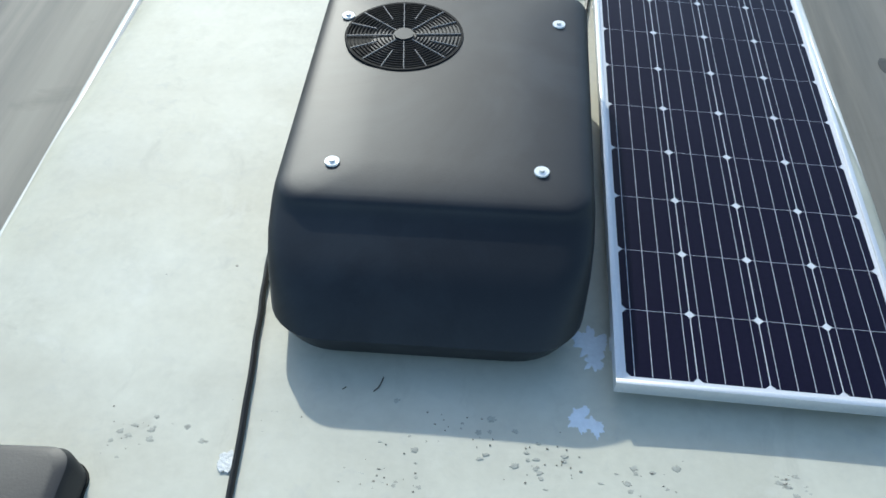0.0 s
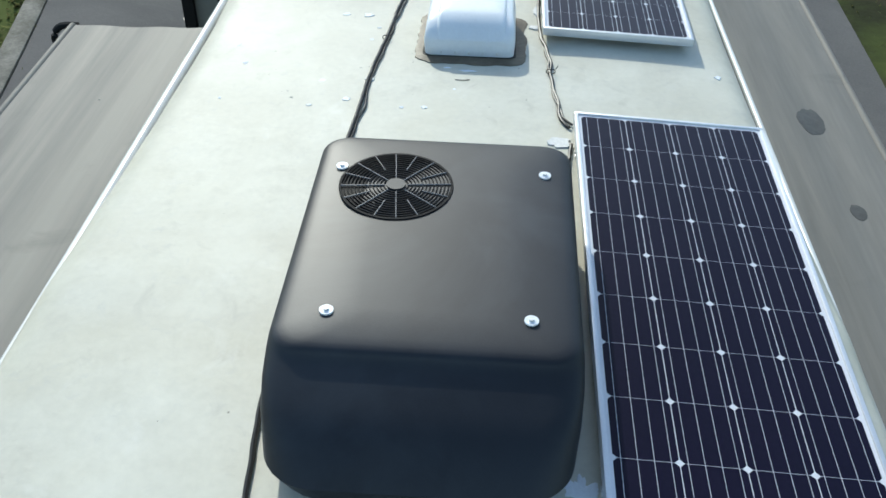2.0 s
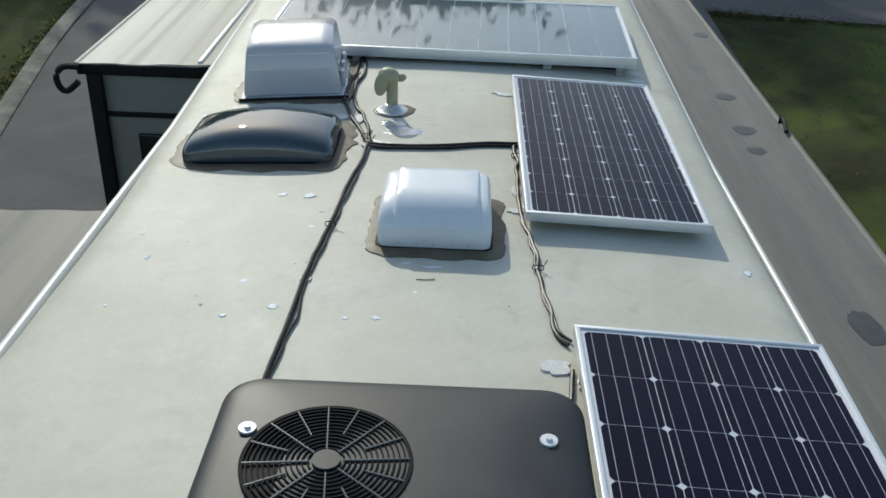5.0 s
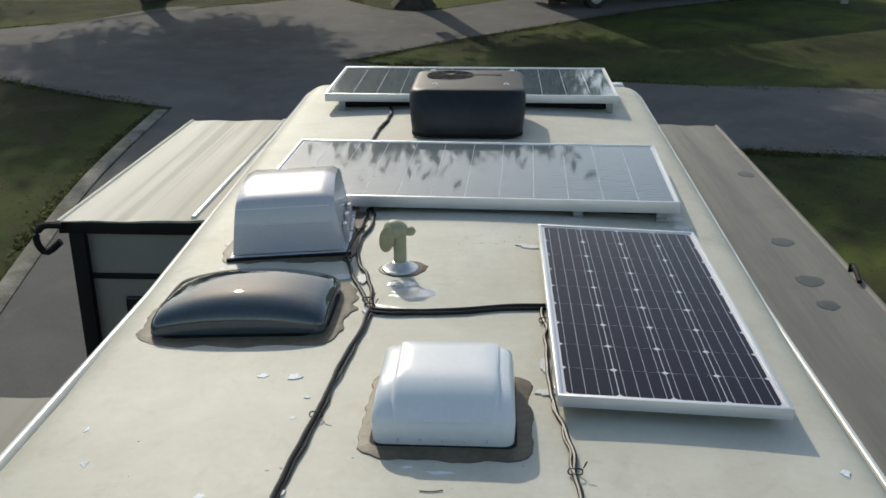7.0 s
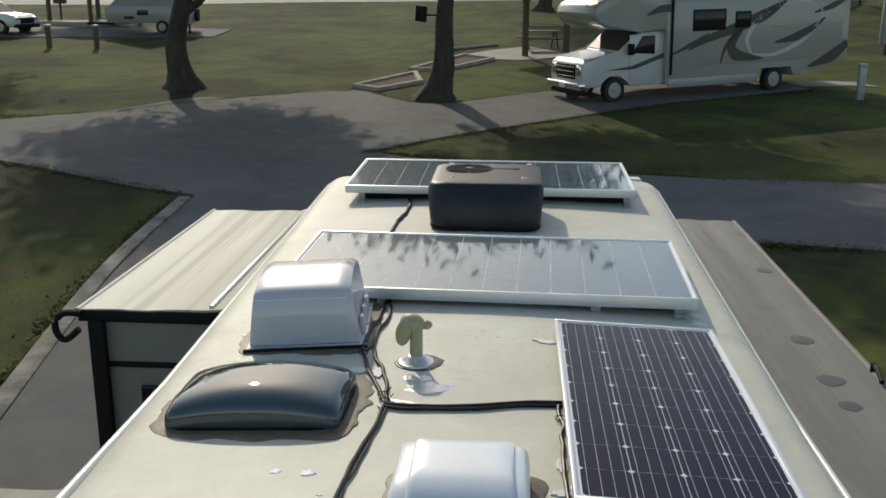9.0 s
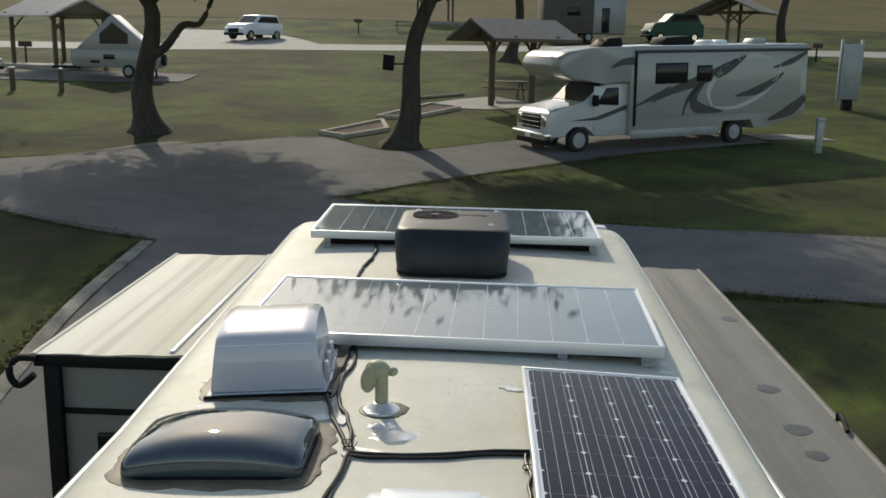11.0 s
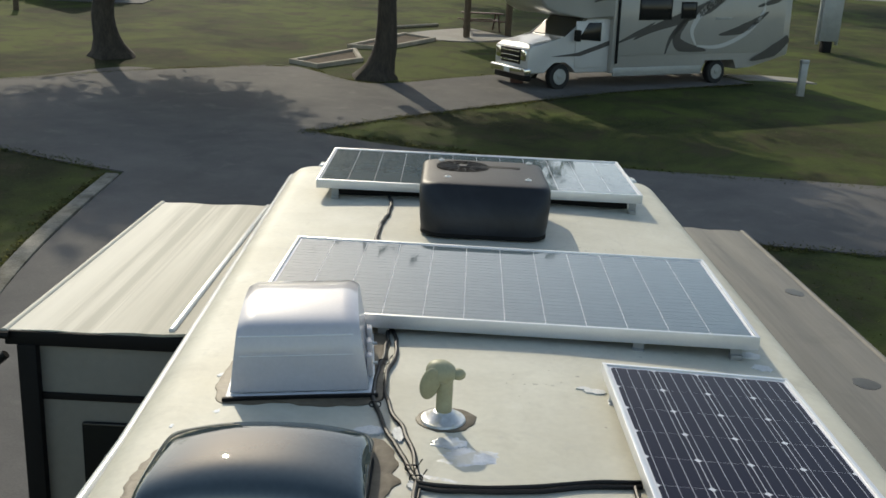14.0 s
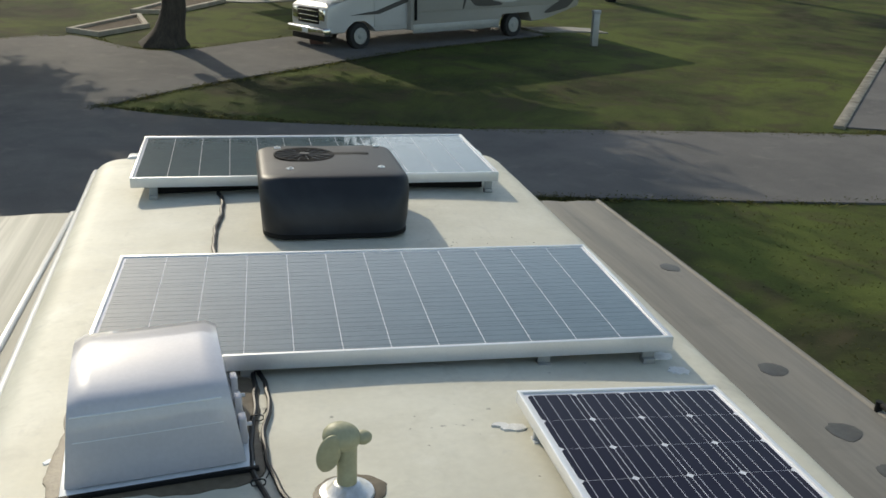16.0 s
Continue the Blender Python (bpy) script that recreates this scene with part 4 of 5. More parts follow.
scatter("roof_grime", spots, M["grime"], "soft grey-brown grime smudges on the roof", "dirt", 0.0004)
for pts in (((-0.117, 6.31), (-0.105, 6.325), (-0.098, 6.352)), ((-0.19, 6.31), (-0.185, 6.315), (-0.182, 6.318)), ((-0.03, 8.535), (0.0, 8.533), (0.03, 8.54))):
    tagged(ob_from("twig", tube(bmesh.new(), smooth_line([(x, y, ROOF + 0.003) for x, y in pts], 4), 0.0014, 6), M["bark"]), "tiny dark twig lying on the roof", "twig", "twigs")


# ---- the motorhome across the road ----
def prism(pts, y0, y1, bev=0.0, seg=2):
    """A side outline in x and z, extruded across y."""
    bm = bmesh.new()
    rings(bm, [[(x, y0, z) for x, z in pts], [(x, y1, z) for x, z in pts]])
    if bev:
        bmesh.ops.bevel(bm, geom=bm.edges[:], offset=bev, segments=seg, affect="EDGES", profile=0.5)
    return bm


def wheel_parts(t, x, y, r, w):
    bm = bmesh.new()
    rings(bm, [[(x + q * math.cos(2 * math.pi * i / 28), y + v, r + q * math.sin(2 * math.pi * i / 28)) for i in range(28)] for q, v in ((r * 0.6, 0), (r * 0.93, 0.0), (r, 0.04), (r, w - 0.04), (r * 0.93, w), (r * 0.6, w))])
    tyre = part("wheel", bm, M["tyre"], t, "black tyre")
    bm = bmesh.new()
    rings(bm, [[(x + q * math.cos(2 * math.pi * i / 24), y + v, r + q * math.sin(2 * math.pi * i / 24)) for i in range(24)] for q, v in ((r * 0.6, -0.005), (r * 0.56, -0.012), (r * 0.5, 0.03), (r * 0.22, 0.02), (r * 0.2, -0.02), (r * 0.1, -0.03))])
    part("rim", bm, M["boxgrey"], tyre, "dull grey wheel rim")


def swoosh(name, t, pts, widths, mat):
    """A curved tapering stripe on the near side wall."""
    line = smooth_line([(x, 0, z) for x, z in pts], 8)
    n = len(line)
    bm = bmesh.new()
    up, lo = [], []
    for i, p in enumerate(line):
        d = (line[min(i + 1, n - 1)] - line[max(i - 1, 0)]).normalized()
        u = i / (n - 1) * (len(widths) - 1)
        k = min(int(u), len(widths) - 2)
        w = widths[k] + (widths[k + 1] - widths[k]) * (u - k)
        q = Vector((-d.z, 0, d.x)) * w / 2
        up.append(p + q)
        lo.append(p - q)
    vs = [[bm.verts.new((a.x, y, a.z)) for a in row] for row in (up, lo) for y in (-0.036, -0.028)]
    for i in range(n - 1):
        bm.faces.new((vs[0][i], vs[0][i + 1], vs[2][i + 1], vs[2][i]))
        bm.faces.new((vs[1][i], vs[1][i + 1], vs[0][i + 1], vs[0][i]))
        bm.faces.new((vs[2][i], vs[2][i + 1], vs[3][i + 1], vs[3][i]))
    part(name, bm, mat, t, "white swoosh graphic" if name == "pale_stripe" else "dark grey swoosh graphic")


mh = thing("motorhome", "white motorhome with dark swooshes parked on the drive", "motorhome", at=pose(3.27, 36.45, rise(36.45), 0, -1.7, 26) @ Matrix.Diagonal((0.965, 1.0, 1.03, 1)))
part("cab", prism([(-1.12, 0.50), (-1.18, 0.75), (-1.15, 1.20), (-0.95, 1.33), (0.14, 1.50), (0.92, 2.10), (1.85, 2.12), (1.85, 0.48), (0.55, 0.48), (0.42, 0.72), (0.2, 0.86), (-0.2, 0.86), (-0.42, 0.72), (-0.52, 0.5)], 0.18, 2.22, 0.05, 3), M["cab_white"], mh, "white van cab")
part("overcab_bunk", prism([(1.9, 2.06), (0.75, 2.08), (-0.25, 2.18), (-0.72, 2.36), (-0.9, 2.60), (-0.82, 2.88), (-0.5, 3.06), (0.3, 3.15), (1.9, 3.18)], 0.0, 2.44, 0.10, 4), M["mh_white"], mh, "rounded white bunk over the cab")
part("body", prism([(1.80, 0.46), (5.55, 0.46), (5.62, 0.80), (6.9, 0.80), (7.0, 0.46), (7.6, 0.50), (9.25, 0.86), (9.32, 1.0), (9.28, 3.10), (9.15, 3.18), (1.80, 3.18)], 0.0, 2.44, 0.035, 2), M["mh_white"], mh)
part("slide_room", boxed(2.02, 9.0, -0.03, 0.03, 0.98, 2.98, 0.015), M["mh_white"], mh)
part("skirt", boxed(1.9, 5.5, -0.004, 0.05, 0.36, 0.62, 0.01), M["boxgrey"], mh)
bm = bmesh.new()
tube(bm, [(1.9, -0.06, 3.02), (5, -0.06, 3.02), (9.35, -0.06, 3.0)], 0.05, 10)
part("awning_roll", bm, M["mh_grey"], mh, "dark rolled awning")
part("awning_arm", boxed(1.92, 2.0, -0.075, -0.03, 0.75, 3.0, 0.01), M["black"], mh)
for x0, x1, z0, z1 in ((2.75, 4.05, 2.02, 2.66), (4.42, 5.06, 2.06, 2.56)):
    w = part("window", boxed(x0, x1, -0.044, -0.026, z0, z1, 0.006), M["black"], mh)
    part("pane", boxed(x0 + 0.05, x1 - 0.05, -0.05, -0.038, z0 + 0.05, z1 - 0.05, 0.004), M["glass"], w, "tinted pane")
for pts, wd in ((((1.95, 1.35), (2.7, 1.62), (3.4, 1.95)), (0.02, 0.10, 0.02)), (((2.6, 1.45), (3.3, 1.75), (4.4, 2.05), (5.6, 2.42), (6.5, 2.85)), (0.02, 0.14, 0.22, 0.26, 0.04)), (((4.7, 2.0), (4.35, 1.6), (4.5, 1.25), (5.6, 1.08)), (0.10, 0.20, 0.26, 0.03)),
                (((3.9, 1.0), (4.1, 1.5), (4.6, 2.0), (5.0, 2.2)), (0.03, 0.10, 0.12, 0.05)), (((6.1, 1.55), (7.2, 1.75), (8.2, 2.25)), (0.03, 0.22, 0.03)), (((7.7, 2.42), (8.5, 2.62), (9.2, 2.9)), (0.03, 0.14, 0.06)), (((7.6, 0.72), (8.6, 1.02), (9.25, 1.42)), (0.03, 0.28, 0.16)), (((1.0, 2.55), (1.5, 2.72), (1.9, 2.74)), (0.02, 0.14, 0.16))):
    swoosh("stripe", mh, pts, [w * 1.45 for w in wd], M["mh_grey"])
for pts, wd in ((((5.15, 1.25), (4.95, 1.75), (5.5, 2.4), (6.6, 2.82), (7.6, 2.75)), (0.05, 0.16, 0.2, 0.16, 0.04)), (((5.2, 1.22), (6.2, 1.2), (7.3, 1.6), (7.95, 2.2), (8.0, 2.7)), (0.05, 0.12, 0.14, 0.12, 0.03))):
    swoosh("pale_stripe", mh, pts, wd, M["cab_white"])
for x0, x1 in ((5.9, 6.6),):
    part("lettering_bar", boxed(x0, x1, -0.037, -0.029, 2.02, 2.09, 0.002), M["boxgrey"], mh)
part("windscreen", prism([(0.17, 1.555), (0.89, 2.105), (0.91, 2.09), (0.19, 1.53)], 0.28, 2.12), M["windscreen"], mh, "sloping windscreen")
d = part("cab_door", boxed(0.52, 1.55, 0.150, 0.19, 0.62, 2.0, 0.02), M["cab_white"], mh)
part("door_window", prism([(0.62, 1.46), (0.98, 1.95), (1.46, 1.95), (1.46, 1.40)], 0.14, 0.156, 0.003), M["glass"], d)
part("door_mirror", boxed(0.42, 0.56, -0.10, 0.12, 1.42, 1.75, 0.03), M["black"], mh)
part("cab_stripe", prism([(-0.4, 0.98), (0.6, 1.08), (1.8, 1.42), (1.8, 1.28), (0.7, 0.98)], 0.138, 0.149), M["mh_grey"], mh)
gr = part("grille", boxed(-1.215, -1.13, 0.62, 1.78, 0.74, 1.18, 0.02), M["black"], mh)
for z in (0.82, 0.96, 1.10):
    part("grille_bar", boxed(-1.228, -1.205, 0.64, 1.76, z - 0.015, z + 0.015, 0.005), M["chrome"], gr)
for y in (0.30, 1.82):
    part("headlight", boxed(-1.205, -1.0, y, y + 0.30, 0.84, 1.16, 0.03), M["chrome"], mh, "clear headlight")
part("bumper", boxed(-1.32, -1.05, 0.14, 2.26, 0.44, 0.66, 0.05, 3), M["chrome"], mh, "chrome front bumper")
part("number_plate", boxed(-1.335, -1.31, 1.05, 1.36, 0.48, 0.62, 0.004), M["vent_white"], mh)
part("air_dam", boxed(-1.22, -1.0, 0.25, 2.15, 0.27, 0.45, 0.03), M["black"], mh)
for x, y in ((0.0, 0.16), (6.25, 0.08), (0.0, 1.98), (6.25, 2.02)):
    wheel_parts(mh, x, y, 0.39, 0.26)
part("roof_air_conditioner", prism([(3.6, 3.17), (3.75, 3.42), (4.7, 3.46), (4.95, 3.17)], 0.8, 1.6, 0.05, 2), M["black"], mh)
part("roof_rack_pod", prism([(0.9, 3.15), (1.25, 3.42), (1.75, 3.44), (1.8, 3.15)], 0.5, 1.2, 0.04, 2), M["black"], mh)
part("rear_pod", prism([(7.3, 3.16), (7.45, 3.36), (7.95, 3.36), (8.0, 3.16)], 0.7, 1.2, 0.04, 2), M["boxgrey"], mh)
for x in (5.3, 5.9):
    part("roof_vent", prism([(x, 3.17), (x + 0.08, 3.32), (x + 0.42, 3.32), (x + 0.5, 3.17)], 0.8, 1.3, 0.03, 2), M["vent_white"], mh)
tagged(ob_from("leveling_block", boxed(1.75, 2.15, 37.2, 37.6, rise(37.4) + 0.01, rise(37.4) + 0.30, 0.03), M["rust"]), "red-brown block under the motorhome bumper", "block")


# ---- trees ----
def tree(x, y, r, lean, height, crown, seed, label, limbs=(), leaves=5200, low=0.0, tall=1.6):
    """A tapered trunk with limbs and a loose crown of small leaf clumps."""
    rg = random.Random(seed)
    z0 = rise(y) - 0.05
    t = thing("tree", label, "tree", at=Matrix.Translation((x, y, z0)))
    line, rad = [], []
    for i in range(15):
        u = i / 14
        h = max(0.0, height * u)
        line.append((lean * h + 0.20 * math.sin(u * 6 + seed), 0.05 * math.sin(u * 7 + seed), h))
        rad.append(r * (1 - 0.45 * u) + r * 1.0 * math.exp(-h / 0.30))
    line.insert(0, (line[0][0], line[0][1], -0.5))
    rad.insert(0, rad[0] * 1.1)
    bm = bmesh.new()
    tube(bm, line, r, 16, rad)
    for v in bm.verts:
        k = 1 + 0.13 * noise.noise(v.co * 2.2 + Vector((seed, 0, 0)))
        if v.co.z < 0.6:
            k += 0.22 * (0.6 - v.co.z) * math.sin(5 * math.atan2(v.co.y, v.co.x) + seed)
        c = Vector((lean * v.co.z, 0, v.co.z))
        v.co = c + (v.co - c) * k
    part("trunk", bm, M["bark"], t, "dark rough bark trunk")
    top = Vector(line[-1])
    tips = []
    for k in range(11):
        a = 2 * math.pi * k / 7 + rg.uniform(-0.3, 0.3)
        out = crown * (rg.uniform(0.55, 0.9) if k < 7 else rg.uniform(0.15, 0.45))
        up = rg.uniform(0.3, 0.75) * tall if k < 7 else rg.uniform(0.9, 1.35) * tall
        q = [top - Vector((0, 0, 0.3)), top + Vector((math.cos(a) * out * 0.35, math.sin(a) * out * 0.35, up * 0.6)), top + Vector((math.cos(a) * out, math.sin(a) * out, up))]
        ln = smooth_line(q, 5)
        bm = bmesh.new()
        tube(bm, ln, 0.1, 8, [r * 0.5 * (1 - 0.8 * i / (len(ln) - 1)) + 0.02 for i in range(len(ln))])
        part("limb", bm, M["bark"], t)
        tips += [ln[5], ln[8], ln[-1]]
    for q in limbs:
        ln = smooth_line(q, 6)
        bm = bmesh.new()
        tube(bm, ln, 0.1, 10, [r * 0.42 * (1 - 0.6 * i / (len(ln) - 1)) for i in range(len(ln))])
        part("limb", bm, M["bark"], t)
        tips.append(ln[-1] + Vector((0, 0, 0.5)))
    clumps = []
    for q in tips:
        for k in range(4):
            clumps.append(q + Vector((rg.gauss(0, crown * 0.18), rg.gauss(0, crown * 0.18), abs(rg.gauss(0.2, 0.4)))))
    verts, faces = [], []
    for k in range(leaves):
        c = rg.choice(clumps)
        p = c + Vector((rg.gauss(0, 0.66), rg.gauss(0, 0.66), rg.gauss(0, 0.5)))
        if p.z < height + low:
            p.z = height + low + rg.uniform(0, 0.5)
        s = rg.uniform(0.12, 0.28)
        m = Euler((rg.uniform(-0.9, 0.9), rg.uniform(-0.9, 0.9), rg.uniform(0, 6.28))).to_matrix()
        b = len(verts)
        for u, w in ((-1, 0), (0, -0.45), (1.1, 0), (0, 0.45)):
            verts.append(p + m @ Vector((u * s, w * s, 0.15 * s * abs(u))))
        faces.append((b, b + 1, b + 2, b + 3))
    me = bpy.data.meshes.new("crown")
    me.from_pydata([tuple(v) for v in verts], [], faces)
    me.materials.append(M["leaf"])
    cr = new("crown", me)
    cr.parent = t
    cr["label"] = "loose green leaf crown"
    return t


tree(-11.2, 38.6, 0.40, 0.02, 4.6, 4.6, 3, "dark spreading tree with a low bent limb by the road", [[(0.1, 0, 2.5), (0.7, 0, 2.9), (1.3, 0, 3.6), (1.9, 0, 3.7), (2.4, 0, 4.7)]], 16000, 0.0, 2.9)
t2 = tree(-2.6, 37.0, 0.36, 0.22, 5.0, 5.4, 7, "dark leaning tree beside the drive", [], 18000, 0.6, 3.0)
bx = thing("nest_box", "small black box strapped to the leaning tree trunk", "box")
part("box_body", prism([(-3.03, rise(37.0) + 2.42), (-2.70, rise(37.0) + 2.38), (-2.66, rise(37.0) + 2.86), (-3.00, rise(37.0) + 2.90)], 36.6, 36.9, 0.02), M["black"], bx)
tube_bm = bmesh.new()
tube(tube_bm, [(-2.75, 36.75, rise(37.0) + 2.6), (-2.1, 36.9, rise(37.0) + 2.6)], 0.03, 8)
part("strap", tube_bm, M["black"], bx)
tree(1.9, 66, 0.36, 0.05, 5.0, 4.6, 11, "dark tree behind the picnic shelter", [], 4500)
tree(20.5, 74, 0.36, -0.03, 5.2, 4.6, 15, "dark tree behind the motorhome", [], 4500)
# Added tree, never in view; its crown only throws shade on the road.
tree(-24.5, 47, 0.34, 0.0, 5.4, 4.8, 19, "added unseen broad tree, its crown shading the road", [], 5000)
tree(24.6, 51.4, 0.34, 0.03, 5.2, 4.4, 23, "dark tree on the far lawn", [], 4000)
# Another tree added outside the view, there to shade the right-hand lawn.
tree(29.0, 43.0, 0.34, 0.0, 5.2, 4.6, 27, "added unseen tree shading the lawn beside the next drive", [], 5000)


# ---- shelters, tables, cars and other far things ----
def shelter(x, y, rz, w, d, h, roof_mat, label):
    z = rise(y)
    t = thing("picnic_shelter", label, "picnic shelter", "picnic shelters", at=pose(x, y, z, 0, 0, rz))
    for sx in (-1, 1):
        for sy in (-1, 1):
            part("post", boxed(sx * w * 0.36 - 0.09, sx * w * 0.36 + 0.09, sy * d * 0.38 - 0.09, sy * d * 0.38 + 0.09, -0.15, h, 0.01), M["wood"], t)
            bm = bmesh.new()
            tube(bm, [(sx * w * 0.36, sy * d * 0.38, h - 0.8), (sx * w * 0.16, sy * d * 0.38, h + 0.1)], 0.05, 6)
            part("brace", bm, M["wood"], t)
    for sy in (-1, 1):
        part("beam", boxed(-w * 0.45, w * 0.45, sy * d * 0.38 - 0.06, sy * d * 0.38 + 0.06, h - 0.02, h + 0.18, 0.01), M["wood"], t)
    for s in (-1, 1):
        part("roof_slope", prism([(0, h + w * 0.19 + 0.12), (s * w / 2, h - 0.02), (s * w / 2, h - 0.10), (0, h + w * 0.19)], -d / 2, d / 2), roof_mat, t)
    if roof_mat == M["tin"]:
        for k in range(14):
            yy = -d / 2 + d * (k + 0.5) / 14
            for s in (-1, 1):
                part("rib", prism([(0, h + w * 0.19 + 0.16), (s * w / 2, h + 0.02), (s * w / 2, h - 0.03), (0, h + w * 0.19 + 0.11)], yy - 0.06, yy + 0.06), roof_mat, t)
    part("slab", boxed(-w * 0.5, w * 0.5, -d * 0.5, d * 0.5, -0.5, 0.04, 0.01), M["concrete"], t)
    return t


def ridge_shelter(x, y, rz, length, half_w, eave, apex, label):
    """An open gable roof carried on two braced posts under the ridge."""
    t = thing("picnic_shelter", label, "picnic shelter", "picnic shelters", at=pose(x, y, rise(y), 0, 0, rz))
    for sx in (-1, 1):
        px = sx * length * 0.24
        part("post", boxed(px - 0.10, px + 0.10, -0.10, 0.10, -0.15, apex - 0.12, 0.012), M["wood"], t, "dark stained timber post")
        part("tie_beam", boxed(px - 0.06, px + 0.06, -half_w * 0.92, half_w * 0.92, eave - 0.02, eave + 0.12, 0.01), M["wood"], t)
        for sy in (-1, 1):
            bm = bmesh.new()
            tube(bm, [(px, 0, eave - 0.75), (px, sy * 0.42, eave - 0.28), (px, sy * 0.8, eave)], 0.06, 6)
            part("brace", bm, M["wood"], t)
            bm = bmesh.new()
            tube(bm, [(px, 0, apex - 0.18), (px, sy * half_w * 0.5, (apex + eave) / 2 - 0.16), (px, sy * half_w * 0.97, eave - 0.08)], 0.06, 6)
            part("rafter", bm, M["wood"], t)
    for sy in (-1, 1):
        bm = bmesh.new()
        rings(bm, [[(u, 0, apex), (u, sy * half_w, eave), (u, sy * half_w, eave - 0.09), (u, 0, apex - 0.09)] for u in (-length / 2, length / 2)])
        slope = part("roof_slope", bm, M["shingle"], t, "weathered grey shingle roof slope")
        bm = bmesh.new()
        box(bm, -length / 2 - 0.01, length / 2 + 0.01, min(sy * half_w, sy * (half_w + 0.03)), max(sy * half_w, sy * (half_w + 0.03)), eave - 0.14, eave + 0.005, 0.004)
        part("fascia", bm, M["wood"], slope)
    part("ridge_beam", boxed(-length * 0.47, length * 0.47, -0.06, 0.06, apex - 0.27, apex - 0.095, 0.01), M["wood"], t)
    return t


def picnic_table(x, y, rz, mat, label):
    t = thing("picnic_table", label, "picnic table", "picnic tables", at=pose(x, y, rise(y) + 0.04, 0, 0, rz))
    for k in range(4):
        part("plank", boxed(-0.9, 0.9, -0.37 + k * 0.19, -0.20 + k * 0.19, 0.72, 0.76, 0.006), mat, t)
    for s in (-1, 1):
        part("bench", boxed(-0.9, 0.9, s * 0.72 - 0.13, s * 0.72 + 0.13, 0.42, 0.46, 0.006), mat, t)
        bm = bmesh.new()
        tube(bm, [(s * 0.65, -0.62, 0.0), (s * 0.65, -0.2, 0.72)], 0.035, 6)
        tube(bm, [(s * 0.65, 0.62, 0.0), (s * 0.65, 0.2, 0.72)], 0.035, 6)
        tube(bm, [(s * 0.65, -0.75, 0.42), (s * 0.65, 0.75, 0.42)], 0.035, 6)
        part("leg_frame", bm, mat, t)
    return t


def car(x, y, rz, mat, label, name="car", tall=1.0):
    t = thing(name, label, "car", "parked cars", at=pose(x, y, rise(y), 0, 0, rz))
    part("body", prism([(-2.2, 0.35), (-2.25, 0.75), (-1.9, 0.95 * tall), (-0.9, 1.05 * tall), (1.9, 1.05 * tall), (2.2, 0.9 * tall), (2.2, 0.35)], -0.9, 0.9, 0.10, 3), mat, t)
    cb = part("cabin", prism([(-1.0, 1.0 * tall), (-0.3, 1.52 * tall), (1.6, 1.55 * tall), (2.05, 1.0 * tall)], -0.8, 0.8, 0.10, 3), mat, t)
    part("windscreen", prism([(-0.98, 1.05 * tall), (-0.36, 1.48 * tall), (-0.33, 1.45 * tall), (-0.93, 1.03 * tall)], -0.68, 0.68), M["glass"], cb)
    for s in (-1, 1):
        part("side_window", prism([(-0.6, 1.06 * tall), (-0.2, 1.42 * tall), (1.5, 1.44 * tall), (1.75, 1.06 * tall)], s * 0.80 - 0.012, s * 0.80 + 0.012), M["glass"], cb)
        part("headlight", boxed(-2.24, -2.0, s * 0.68 - 0.16, s * 0.68 + 0.16, 0.66, 0.82, 0.03), M["chrome"], t)
        for wx in (-1.4, 1.4):
            bm = bmesh.new()
            cyl(bm, (wx, s * 0.82, 0.34), 0.34, 0.22, 22, "y")
            w = part("wheel", bm, M["tyre"], t)
            bm = bmesh.new()
            cyl(bm, (wx, s * 0.86, 0.34), 0.2, 0.18, 16, "y")
            part("rim", bm, M["chrome"], w)
    part("grille", boxed(-2.27, -2.15, -0.5, 0.5, 0.5, 0.78, 0.02), M["black"], t)
    part("bumper", boxed(-2.3, -2.1, -0.88, 0.88, 0.3, 0.48, 0.04), M["black"], t)
    return t


ridge_shelter(1.35, 47.5, 32, 4.3, 1.9, 2.75, 3.55, "open picnic shelter with a grey gable roof on two posts")
picnic_table(1.15, 49.2, 12, M["rust"], "rust-red picnic table under the shelter")
shelter(-23.2, 59.0, 60, 4.4, 4.8, 2.6, M["tin"], "picnic shelter with a corrugated tin roof")
ridge_shelter(17.6, 76.0, 60, 6.0, 2.6, 2.6, 3.7, "far picnic shelter with a grey gable roof")
shelter(-4.5, 96, 10, 4.0, 4.0, 2.6, M["tin"], "small far shelter with a pale roof")
picnic_table(-6.4, 86.2, 5, M["rust"], "far red-brown picnic table on the dry field")
picnic_table(-20.6, 57.0, 20, M["wood"], "brown picnic table by the tin-roofed shelter")

ca = thing("folding_camper", "white A-frame folding camper with a dark gable window", "camper", at=pose(-17.7, 54.2, rise(54.2), 0, 0, 8) @ Matrix.Diagonal((0.9, 0.9, 0.93, 1)))
part("tub", prism([(-2.6, 0.55), (-2.75, 0.9), (-2.7, 1.45), (1.9, 1.45), (2.0, 1.0), (1.9, 0.5)], -1.0, 1.0, 0.04), M["mh_white"], ca)
part("gable_roof", prism([(-2.45, 1.44), (-0.45, 3.25), (1.6, 1.44)], -1.0, 1.0, 0.02), M["mh_white"], ca)
part("gable_window", prism([(-1.15, 1.75), (-1.15, 2.25), (-0.45, 2.85), (0.35, 2.25), (0.35, 1.75)], -1.03, -0.99), M["glass"], ca)
part("hatch", boxed(-1.0, -0.4, -1.03, -0.99, 0.95, 1.2, 0.01), M["glass"], ca)
